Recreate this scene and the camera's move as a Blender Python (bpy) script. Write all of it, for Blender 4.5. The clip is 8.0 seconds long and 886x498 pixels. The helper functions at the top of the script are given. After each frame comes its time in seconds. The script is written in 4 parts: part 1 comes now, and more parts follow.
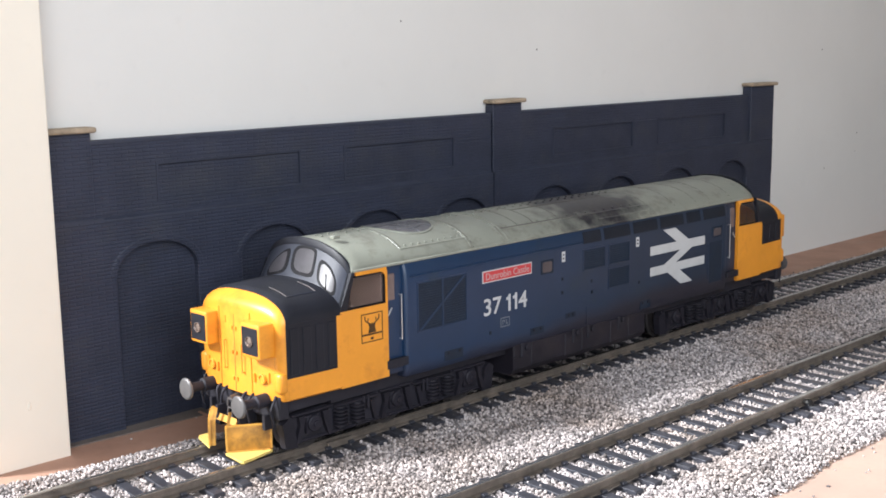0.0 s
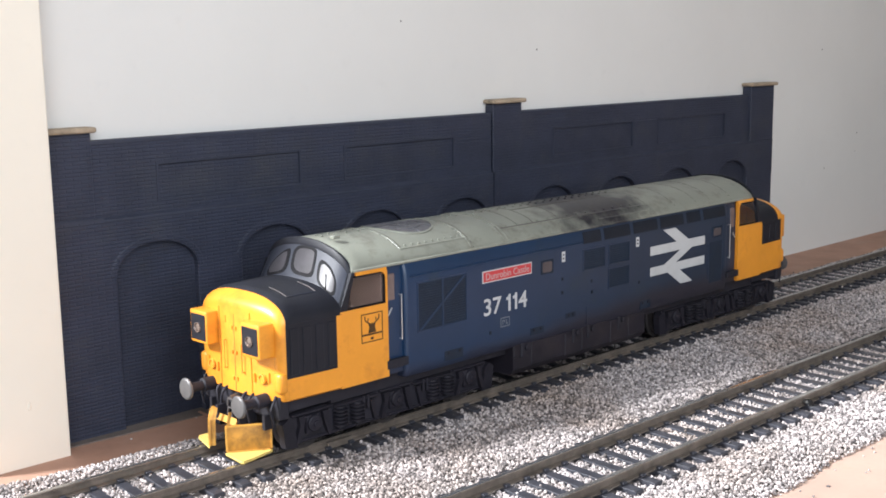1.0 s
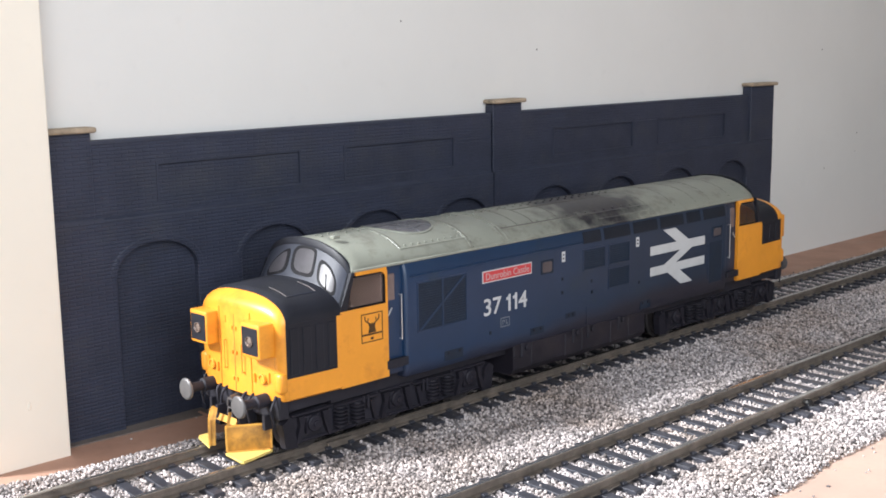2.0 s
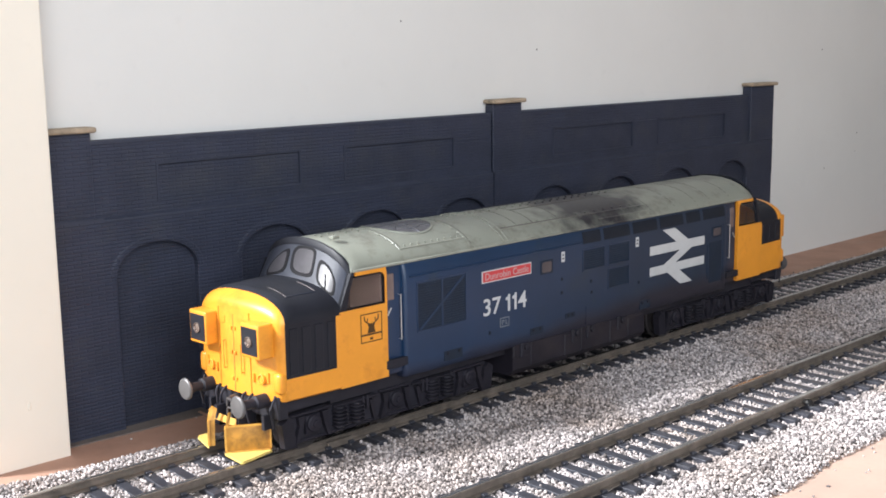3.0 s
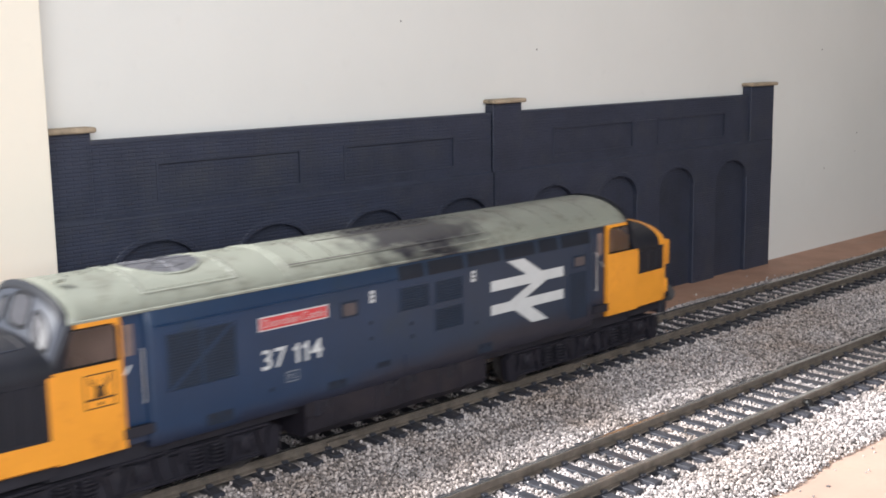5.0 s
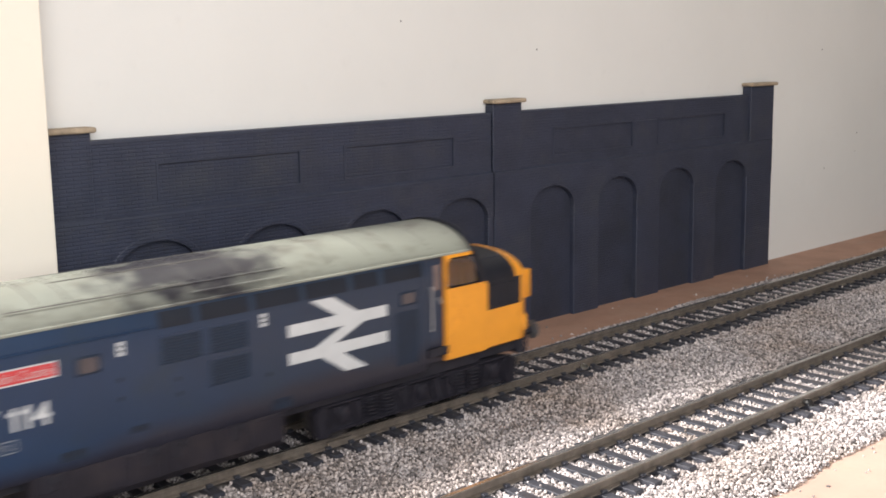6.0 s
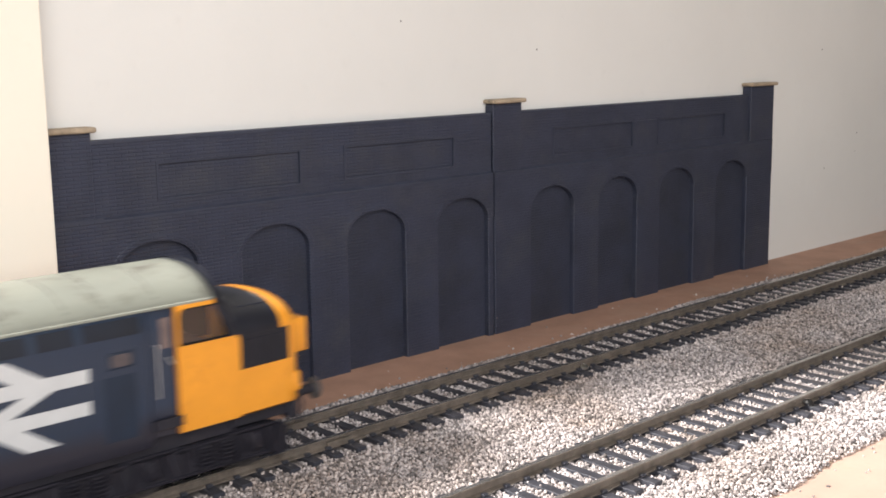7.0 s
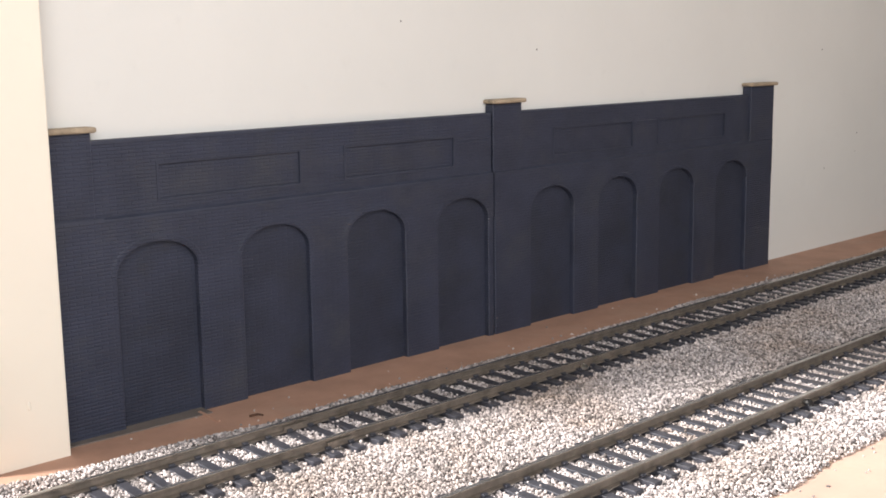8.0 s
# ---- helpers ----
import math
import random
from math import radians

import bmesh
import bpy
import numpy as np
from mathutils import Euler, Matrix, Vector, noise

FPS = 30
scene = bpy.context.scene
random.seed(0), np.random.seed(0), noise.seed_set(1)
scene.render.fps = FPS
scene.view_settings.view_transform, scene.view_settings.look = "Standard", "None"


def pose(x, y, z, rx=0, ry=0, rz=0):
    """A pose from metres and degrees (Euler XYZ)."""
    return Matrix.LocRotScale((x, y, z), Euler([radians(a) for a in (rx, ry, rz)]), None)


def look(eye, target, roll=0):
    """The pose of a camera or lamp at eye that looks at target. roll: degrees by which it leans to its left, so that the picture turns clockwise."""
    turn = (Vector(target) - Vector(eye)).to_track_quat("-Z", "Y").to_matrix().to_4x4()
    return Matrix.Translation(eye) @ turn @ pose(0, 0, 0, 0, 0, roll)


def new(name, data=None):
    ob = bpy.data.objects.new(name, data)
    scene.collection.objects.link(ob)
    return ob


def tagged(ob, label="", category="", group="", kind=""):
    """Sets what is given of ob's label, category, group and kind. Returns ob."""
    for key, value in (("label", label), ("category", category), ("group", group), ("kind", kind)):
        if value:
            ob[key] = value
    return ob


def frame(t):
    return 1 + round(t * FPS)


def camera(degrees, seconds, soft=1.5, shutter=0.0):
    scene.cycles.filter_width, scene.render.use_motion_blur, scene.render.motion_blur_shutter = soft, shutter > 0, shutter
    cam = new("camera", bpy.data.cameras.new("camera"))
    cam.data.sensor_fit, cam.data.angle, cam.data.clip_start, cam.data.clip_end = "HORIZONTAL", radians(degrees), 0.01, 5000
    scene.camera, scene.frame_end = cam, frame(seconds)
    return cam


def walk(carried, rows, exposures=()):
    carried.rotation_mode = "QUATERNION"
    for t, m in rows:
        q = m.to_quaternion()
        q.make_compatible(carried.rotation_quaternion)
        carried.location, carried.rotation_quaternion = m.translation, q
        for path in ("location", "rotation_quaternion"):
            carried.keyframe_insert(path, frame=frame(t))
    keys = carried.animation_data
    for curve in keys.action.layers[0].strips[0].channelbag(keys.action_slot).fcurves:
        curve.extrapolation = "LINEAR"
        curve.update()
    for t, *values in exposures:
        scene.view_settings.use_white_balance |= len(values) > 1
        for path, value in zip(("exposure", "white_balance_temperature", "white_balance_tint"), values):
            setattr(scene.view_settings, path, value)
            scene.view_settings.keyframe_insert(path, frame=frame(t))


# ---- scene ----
cam = camera(41.363, 8.0, soft=1.75, shutter=0.9)
EYE = Vector((-0.14875, -0.23138, 0.10100))
AHEAD = Vector((0.69104942, 0.70265592, -0.16948556))
CAM_POSE = look(EYE, EYE + AHEAD, -0.8175)
walk(cam, [(0.0, CAM_POSE), (8.0, CAM_POSE)],
     exposures=[(0.0, 0.83, 6200, 9), (3.2, 0.83, 6200, 9), (5.0, 0.86, 6400, 9), (6.4, 0.96, 6800, 11), (8.0, 0.96, 6800, 11)])

# ---- light: sun and sky over the low back wall, and an area lamp for an assumed, unseen room window ----
SUN_WAY = Vector((1.22, -0.62, -1.0)).normalized()
world = bpy.data.worlds.new("sky")
scene.world = world
world.use_nodes = True
sky = world.node_tree.nodes.new("ShaderNodeTexSky")
sky.sky_type, sky.sun_disc = "NISHITA", False
sky.sun_elevation, sky.sun_rotation = math.asin(-SUN_WAY.z), math.atan2(-SUN_WAY.x, -SUN_WAY.y)
world.node_tree.links.new(sky.outputs[0], world.node_tree.nodes["Background"].inputs[0])
world.node_tree.nodes["Background"].inputs[1].default_value = 0.085

sun_light = bpy.data.lights.new("sun", "SUN")
sun_light.energy, sun_light.angle, sun_light.color = 5.0, radians(10), (1.0, 0.985, 0.975)
sun_lamp = new("sun", sun_light)
sun_lamp.matrix_world = look(-SUN_WAY * 3.0, (0, 0, 0))

# Area lamp in an assumed, unseen window; place tuned for falloff and body sheen.
room_light = bpy.data.lights.new("assumed_window_daylight", "AREA")
room_light.shape, room_light.size, room_light.size_y = "RECTANGLE", 0.52, 0.52
room_light.energy, room_light.color = 2.9, (0.96, 0.97, 1.0)
room_lamp = new("assumed_window_daylight", room_light)
room_lamp.matrix_world = look((-0.28, -0.592, 0.36), (-0.06, 0.0, 0.12))
MM = 0.001
ZR = 5.0       # rail top above the board, mm
YC = -0.6      # centre line of the far track, mm
YB = -67.6     # centre line of the near track, mm


# ---- materials ----
def material(name, color, rough=0.5, metal=0.0, spread=0.25, scale=400.0, fine=2500.0, bump=0.15, stain=None, stain_amount=0.0, stain_scale=90.0, coat=0.0, relief=0.00012, gloss=0.5):
    m = bpy.data.materials.new(name)
    m.use_nodes = True
    nt = m.node_tree
    b = nt.nodes["Principled BSDF"]
    tc = nt.nodes.new("ShaderNodeTexCoord")

    def noise_node(s, detail=5.0, roughness=0.6):
        n = nt.nodes.new("ShaderNodeTexNoise")
        n.inputs["Scale"].default_value, n.inputs["Detail"].default_value, n.inputs["Roughness"].default_value = s, detail, roughness
        nt.links.new(tc.outputs["Object"], n.inputs["Vector"])
        return n.outputs["Fac"]

    def mix(fac, a, c):
        x = nt.nodes.new("ShaderNodeMix")
        x.data_type = "RGBA"
        for sock, v in ((x.inputs[0], fac), (x.inputs[6], a), (x.inputs[7], c)):
            if hasattr(v, "links"):
                nt.links.new(v, sock)
            else:
                sock.default_value = v
        return x.outputs[2]

    def ramp(v, lo, hi):
        r = nt.nodes.new("ShaderNodeMapRange")
        r.inputs[1].default_value, r.inputs[2].default_value = lo, hi
        nt.links.new(v, r.inputs[0])
        return r.outputs[0]

    c = Vector(color)
    lo, hi = [*(c * (1 - spread)), 1], [*(c * (1 + spread)), 1]
    big = noise_node(scale)
    small = noise_node(fine)
    col = mix(ramp(big, 0.3, 0.7), lo, hi)
    col = mix(ramp(small, 0.62, 0.9), col, [*(c * (1 - 1.5 * spread)), 1]) if spread > 0 else col
    if stain is not None:
        col = mix(ramp(noise_node(stain_scale, 6.0, 0.7), 0.62 - stain_amount * 0.35, 0.72), col, [*stain, 1])
    nt.links.new(col, b.inputs["Base Color"])
    b.inputs["Metallic"].default_value = metal
    rr = nt.nodes.new("ShaderNodeMapRange")
    rr.inputs[3].default_value, rr.inputs[4].default_value = max(0.03, rough - 0.12), min(1, rough + 0.12)
    nt.links.new(small, rr.inputs[0])
    nt.links.new(rr.outputs[0], b.inputs["Roughness"])
    b.inputs["Coat Weight"].default_value = coat
    b.inputs["Specular IOR Level"].default_value = gloss
    if bump > 0:
        bp = nt.nodes.new("ShaderNodeBump")
        bp.inputs["Strength"].default_value, bp.inputs["Distance"].default_value = bump, relief
        nt.links.new(small, bp.inputs["Height"])
        nt.links.new(bp.outputs[0], b.inputs["Normal"])
    return m


def island_vary(m, amount):
    """Vary the base colour from piece to piece of one joined mesh."""
    nt = m.node_tree
    b = nt.nodes["Principled BSDF"]
    src = b.inputs["Base Color"].links[0].from_socket
    geo = nt.nodes.new("ShaderNodeNewGeometry")
    hsv = nt.nodes.new("ShaderNodeHueSaturation")
    r = nt.nodes.new("ShaderNodeMapRange")
    r.inputs[3].default_value, r.inputs[4].default_value = 1 - amount, 1 + amount * 0.6
    nt.links.new(geo.outputs["Random Per Island"], r.inputs[0])
    nt.links.new(r.outputs[0], hsv.inputs["Value"])
    nt.links.new(src, hsv.inputs["Color"])
    nt.links.new(hsv.outputs[0], b.inputs["Base Color"])
    return m


def brick_relief(m, width, height, mortar, strength, depth):
    """Fine model brickwork in the x-z plane of the object."""
    nt = m.node_tree
    b = nt.nodes["Principled BSDF"]
    tc = nt.nodes.new("ShaderNodeTexCoord")
    sep, com = nt.nodes.new("ShaderNodeSeparateXYZ"), nt.nodes.new("ShaderNodeCombineXYZ")
    nt.links.new(tc.outputs["Object"], sep.inputs[0])
    add = nt.nodes.new("ShaderNodeMath")
    nt.links.new(sep.outputs[0], add.inputs[0])
    nt.links.new(sep.outputs[1], add.inputs[1])
    nt.links.new(add.outputs[0], com.inputs[0])
    nt.links.new(sep.outputs[2], com.inputs[1])
    br = nt.nodes.new("ShaderNodeTexBrick")
    br.inputs["Scale"].default_value = 1.0
    br.inputs["Brick Width"].default_value, br.inputs["Row Height"].default_value, br.inputs["Mortar Size"].default_value = width, height, mortar
    br.inputs["Mortar Smooth"].default_value = 0.6
    nt.links.new(com.outputs[0], br.inputs["Vector"])
    inv = nt.nodes.new("ShaderNodeMath")
    inv.operation = "SUBTRACT"
    inv.inputs[0].default_value = 1.0
    nt.links.new(br.outputs["Fac"], inv.inputs[1])
    bp = nt.nodes.new("ShaderNodeBump")
    bp.inputs["Strength"].default_value, bp.inputs["Distance"].default_value = strength, depth
    nt.links.new(inv.outputs[0], bp.inputs["Height"])
    old = b.inputs["Normal"].links
    if old:
        nt.links.new(old[0].from_socket, bp.inputs["Normal"])
    nt.links.new(bp.outputs[0], b.inputs["Normal"])
    return m


def glass(name, tint, rough=0.05):
    m = bpy.data.materials.new(name)
    m.use_nodes = True
    b = m.node_tree.nodes["Principled BSDF"]
    b.inputs["Base Color"].default_value = (*tint, 1)
    b.inputs["Roughness"].default_value = rough
    b.inputs["Transmission Weight"].default_value = 1.0
    b.inputs["IOR"].default_value = 1.45
    return m


M_WHITE = material("white_emulsion", (0.74, 0.725, 0.69), 0.75, spread=0.035, scale=9, fine=160, bump=0.12, relief=0.0006)
M_CREAM = material("cream_gloss_paint", (0.86, 0.79, 0.675), 0.5, spread=0.03, scale=8, fine=120, bump=0.08, relief=0.0006)
M_BOARD = material("baseboard_hardboard", (0.445, 0.26, 0.185), 0.7, spread=0.14, scale=60, fine=900, bump=0.15, stain=(0.47, 0.31, 0.23), stain_amount=0.25, stain_scale=25)
M_PALE_BOARD = material("pale_tan_board", (0.50, 0.355, 0.285), 0.5, spread=0.1, scale=30, fine=700, bump=0.1, stain=(0.45, 0.29, 0.18), stain_amount=0.2, stain_scale=18)
M_WALL = brick_relief(material("dark_painted_brick", (0.034, 0.040, 0.066), 0.55, spread=0.2, scale=70, fine=1500, bump=0.3, stain=(0.05, 0.054, 0.07), stain_amount=0.35, stain_scale=40), 0.0042, 0.00098, 0.00022, 0.8, 0.00036)
# Brick as on M_WALL, about a fifth darker, for the sheet behind the arches.
M_BACKING = brick_relief(material("darker_recess_brick", (0.0275, 0.0325, 0.054), 0.6, spread=0.25, scale=60, fine=1200, bump=0.2, stain=(0.03, 0.033, 0.045), stain_amount=0.25, stain_scale=50), 0.0042, 0.00098, 0.00022, 0.8, 0.0003)
M_WALL_PLAIN = material("dark_painted_moulding", (0.034, 0.0395, 0.062), 0.6, spread=0.2, scale=90, fine=1500, bump=0.25)
M_CAP = material("buff_stone_coping", (0.37, 0.29, 0.205), 0.75, spread=0.25, scale=250, fine=1800, bump=0.3, stain=(0.12, 0.10, 0.07), stain_amount=0.2, stain_scale=150)
M_BALLAST = island_vary(material("granite_ballast", (0.52, 0.468, 0.456), 0.85, spread=0.16, scale=800, fine=5000, bump=0.25, stain=(0.36, 0.285, 0.24), stain_amount=0.4, stain_scale=14), 0.75)
M_BALLAST_BED = material("ballast_bed", (0.21, 0.185, 0.17), 0.9, spread=0.4, scale=900, fine=2200, bump=0.8, relief=0.0006)
M_RAIL = material("weathered_rail", (0.195, 0.163, 0.135), 0.42, metal=0.4, spread=0.35, scale=260, fine=1800, bump=0.2, stain=(0.2, 0.18, 0.15), stain_amount=0.25, stain_scale=160)
M_RAIL_TOP = material("polished_rail_head", (0.52, 0.51, 0.5), 0.24, metal=0.9, spread=0.25, scale=120, fine=1500, bump=0.1, stain=(0.2, 0.185, 0.165), stain_amount=0.25, stain_scale=70)
M_SLEEPER = material("black_plastic_sleeper", (0.042, 0.043, 0.053), 0.36, spread=0.3, scale=500, fine=2500, bump=0.3)
M_YELLOW = material("warning_yellow", (0.75, 0.298, 0.026), 0.38, spread=0.07, scale=110, fine=2400, bump=0.04, stain=(0.55, 0.2, 0.02), stain_amount=0.26, stain_scale=75)
M_BLUE = material("rail_blue", (0.0042, 0.0255, 0.071), 0.40, spread=0.14, scale=60, fine=2200, bump=0.05, gloss=0.62, stain=(0.011, 0.029, 0.054), stain_amount=0.2, stain_scale=70)
M_SURROUND = material("satin_dark_grey", (0.027, 0.031, 0.046), 0.5, spread=0.15, scale=120, fine=2500, bump=0.05, gloss=0.4)
M_BUFFER = material("worn_buffer_face", (0.14, 0.135, 0.135), 0.45, metal=0.4, spread=0.15, scale=300, fine=2500, bump=0.1)
M_BLACK = material("satin_black", (0.013, 0.014, 0.020), 0.5, spread=0.2, scale=120, fine=2500, bump=0.05, gloss=0.3)
M_FLOOR = material("room_floor", (0.30, 0.22, 0.17), 0.7, spread=0.2, scale=20, fine=200, bump=0.1)
M_GRILLE = material("grille_dark_blue", (0.0045, 0.0085, 0.017), 0.55, spread=0.25, scale=200, fine=2500, bump=0.2)
M_LOUVRE = material("louvre_blue", (0.0062, 0.0155, 0.033), 0.55, spread=0.2, scale=200, fine=2500, bump=0.2)
M_FRAME = material("underframe_grime", (0.0105, 0.0098, 0.0165), 0.7, spread=0.35, scale=160, fine=2600, bump=0.35, stain=(0.023, 0.019, 0.025), stain_amount=0.3, stain_scale=110)
M_TANK = material("tank_grime", (0.0135, 0.0115, 0.0175), 0.55, gloss=0.4, spread=0.25, scale=110, fine=2600, bump=0.2, stain=(0.031, 0.024, 0.027), stain_amount=0.35, stain_scale=80)
M_BOGIE = material("bogie_grime", (0.0115, 0.0104, 0.0165), 0.65, gloss=0.35, spread=0.3, scale=130, fine=2600, bump=0.25, stain=(0.02, 0.0165, 0.022), stain_amount=0.3, stain_scale=100)
M_ROOF = material("roof_grey", (0.235, 0.245, 0.205), 0.4, spread=0.07, scale=100, fine=2400, bump=0.1, stain=(0.12, 0.112, 0.09), stain_amount=0.3, stain_scale=120)
M_GRIME = material("roof_grime", (0.09, 0.085, 0.075), 0.6, spread=0.3, scale=300, fine=2500, bump=0.1)
M_MESH = material("fan_mesh", (0.105, 0.105, 0.118), 0.5, metal=0.2, spread=0.3, scale=900, fine=3500, bump=0.5)
M_STEEL = material("buffer_steel", (0.12, 0.11, 0.11), 0.42, metal=0.7, spread=0.2, scale=500, fine=2500, bump=0.1)
M_WHITE_PAINT = material("white_transfer", (0.52, 0.53, 0.53), 0.5, spread=0.05, scale=300, fine=2500, bump=0.0)
M_BOX_LINE = material("thin_grey_transfer", (0.2, 0.215, 0.23), 0.5, spread=0.1, scale=300, fine=2500, bump=0.0)
M_RED = material("red_nameplate", (0.52, 0.045, 0.05), 0.4, spread=0.1, scale=400, fine=2500, bump=0.05)
M_BADGE = material("badge_brown", (0.06, 0.028, 0.006), 0.5, spread=0.2, scale=500, fine=2500, bump=0.0)
M_LENS = material("lamp_lens", (0.24, 0.19, 0.165), 0.2, metal=0.6, spread=0.1, scale=800, fine=3000, bump=0.0)
M_CABIN = material("cab_interior", (0.16, 0.115, 0.105), 0.5, spread=0.2, scale=200, fine=2000, bump=0.1)
M_DUSTY = material("dusty_pane", (0.075, 0.062, 0.066), 0.35, spread=0.2, scale=300, fine=2000, bump=0.05)
M_WIRE = material("bright_wire", (0.66, 0.66, 0.64), 0.3, metal=0.6, spread=0.1, scale=900, fine=3000, bump=0.0)
M_PLOUGH = material("plough_yellow", (0.5, 0.24, 0.035), 0.5, spread=0.2, scale=220, fine=2600, bump=0.15, stain=(0.13, 0.065, 0.018), stain_amount=0.5, stain_scale=190)
M_GLASS = glass("cab_glass", (0.8, 0.76, 0.76))
M_GLUE = glass("clear_glue", (0.8, 0.78, 0.75), 0.3)
M_RUBBER = material("black_rubber", (0.010, 0.010, 0.012), 0.6, spread=0.2, scale=400, fine=2500, bump=0.0, gloss=0.12)
M_PLATE_TEXT = material("plate_letters", (0.46, 0.36, 0.35), 0.5, spread=0.1, scale=300, fine=2500, bump=0.0)
M_CARD = material("grey_card", (0.15, 0.125, 0.11), 0.8, spread=0.15, scale=120, fine=1500, bump=0.2)
M_TWIG = material("brown_twig", (0.08, 0.035, 0.018), 0.8, spread=0.3, scale=500, fine=2500, bump=0.3)


def soot(m, centre, radius):
    """A shaped patch of exhaust soot on the roof."""
    nt = m.node_tree
    b = nt.nodes["Principled BSDF"]
    src = b.inputs["Base Color"].links[0].from_socket
    tc = nt.nodes.new("ShaderNodeTexCoord")
    mp = nt.nodes.new("ShaderNodeMapping")
    mp.vector_type = "TEXTURE"
    mp.inputs["Location"].default_value, mp.inputs["Scale"].default_value = centre, radius
    nt.links.new(tc.outputs["Object"], mp.inputs[0])
    ln = nt.nodes.new("ShaderNodeVectorMath")
    ln.operation = "LENGTH"
    nt.links.new(mp.outputs[0], ln.inputs[0])
    n = nt.nodes.new("ShaderNodeTexNoise")
    n.inputs["Scale"].default_value, n.inputs["Detail"].default_value = 140, 8
    nt.links.new(tc.outputs["Object"], n.inputs["Vector"])
    add = nt.nodes.new("ShaderNodeMath")
    add.operation = "MULTIPLY_ADD"
    add.inputs[1].default_value = 1.6
    nt.links.new(n.outputs["Fac"], add.inputs[0])
    nt.links.new(ln.outputs["Value"], add.inputs[2])
    r = nt.nodes.new("ShaderNodeMapRange")
    r.inputs[1].default_value, r.inputs[2].default_value = 1.42, 1.9
    r.inputs[3].default_value, r.inputs[4].default_value = 0.97, 0.0
    nt.links.new(add.outputs[0], r.inputs[0])
    x = nt.nodes.new("ShaderNodeMix")
    x.data_type = "RGBA"
    nt.links.new(r.outputs[0], x.inputs[0])
    nt.links.new(src, x.inputs[6])
    x.inputs[7].default_value = (0.017, 0.0155, 0.022, 1)
    nt.links.new(x.outputs[2], b.inputs["Base Color"])


def weathering(m, low, dust):
    """Bodyside dirt: brown film along the lower edge, heavier towards the tail, and grey dust over the rear half."""
    nt = m.node_tree
    b = nt.nodes["Principled BSDF"]
    tc, sep, n = nt.nodes.new("ShaderNodeTexCoord"), nt.nodes.new("ShaderNodeSeparateXYZ"), nt.nodes.new("ShaderNodeTexNoise")
    n.inputs["Scale"].default_value, n.inputs["Detail"].default_value = 70, 7
    nt.links.new(tc.outputs["Object"], sep.inputs[0])
    nt.links.new(tc.outputs["Object"], n.inputs["Vector"])

    def span(v, a, c, to_a, to_c):
        r = nt.nodes.new("ShaderNodeMapRange")
        for k, q in enumerate((a, c, to_a, to_c)):
            r.inputs[k + 1].default_value = q
        nt.links.new(v, r.inputs[0])
        return r.outputs[0]

    def sums(op, *terms):
        x = nt.nodes.new("ShaderNodeMath")
        x.operation = op
        for k, v in enumerate(terms):
            if hasattr(v, "links"):
                nt.links.new(v, x.inputs[k])
            else:
                x.inputs[k].default_value = v
        return x.outputs[0]

    def cover(fac, color):
        src = b.inputs["Base Color"].links[0].from_socket
        x = nt.nodes.new("ShaderNodeMix")
        x.data_type = "RGBA"
        nt.links.new(fac, x.inputs[0])
        nt.links.new(src, x.inputs[6])
        x.inputs[7].default_value = (*color, 1)
        nt.links.new(x.outputs[2], b.inputs["Base Color"])

    tail = span(sep.outputs[0], -0.045, 0.03, 0.0, 1.0)
    ragged = sums("MULTIPLY_ADD", n.outputs["Fac"], 0.35, tail)
    cover(span(ragged, 0.1, 1.35, 0.0, 0.75), dust)
    rise = sums("MULTIPLY_ADD", tail, -0.0045, sep.outputs[2])
    height = sums("MULTIPLY_ADD", n.outputs["Fac"], 0.006, rise)
    cover(span(height, 0.0155, 0.0195, 0.8, 0.0), low)


weathering(M_BLUE, (0.019, 0.0155, 0.0225), (0.0165, 0.0265, 0.043))
soot(M_ROOF, (0.010, -0.006, 0.047), (0.0225, 0.0165, 0.03))


# ---- mesh helpers, in millimetres ----
def shape():
    return bmesh.new()


def box(bm, x0, x1, y0, y1, z0, z1, bevel=0.0, segments=2):
    vs = [bm.verts.new((x, y, z)) for x in (x0, x1) for y in (y0, y1) for z in (z0, z1)]
    fs = [bm.faces.new([vs[i] for i in q]) for q in ((0, 1, 3, 2), (4, 6, 7, 5), (0, 4, 5, 1), (2, 3, 7, 6), (0, 2, 6, 4), (1, 5, 7, 3))]
    if bevel > 0:
        es = list({e for f in fs for e in f.edges})
        bmesh.ops.bevel(bm, geom=es, offset=bevel, segments=segments, affect="EDGES", profile=0.5)
    return vs


def prism(bm, pts, axis, a, b):
    """A polygon pushed along an axis. axis y: pts are (x, z); axis x: (y, z); axis z: (x, y)."""
    put = {"y": lambda p, d: (p[0], d, p[1]), "x": lambda p, d: (d, p[0], p[1]), "z": lambda p, d: (p[0], p[1], d)}[axis]
    lo, hi = [bm.verts.new(put(p, a)) for p in pts], [bm.verts.new(put(p, b)) for p in pts]
    n = len(pts)
    bm.faces.new(lo), bm.faces.new(hi[::-1])
    for i in range(n):
        bm.faces.new((lo[i], hi[i], hi[(i + 1) % n], lo[(i + 1) % n]))
    return lo + hi


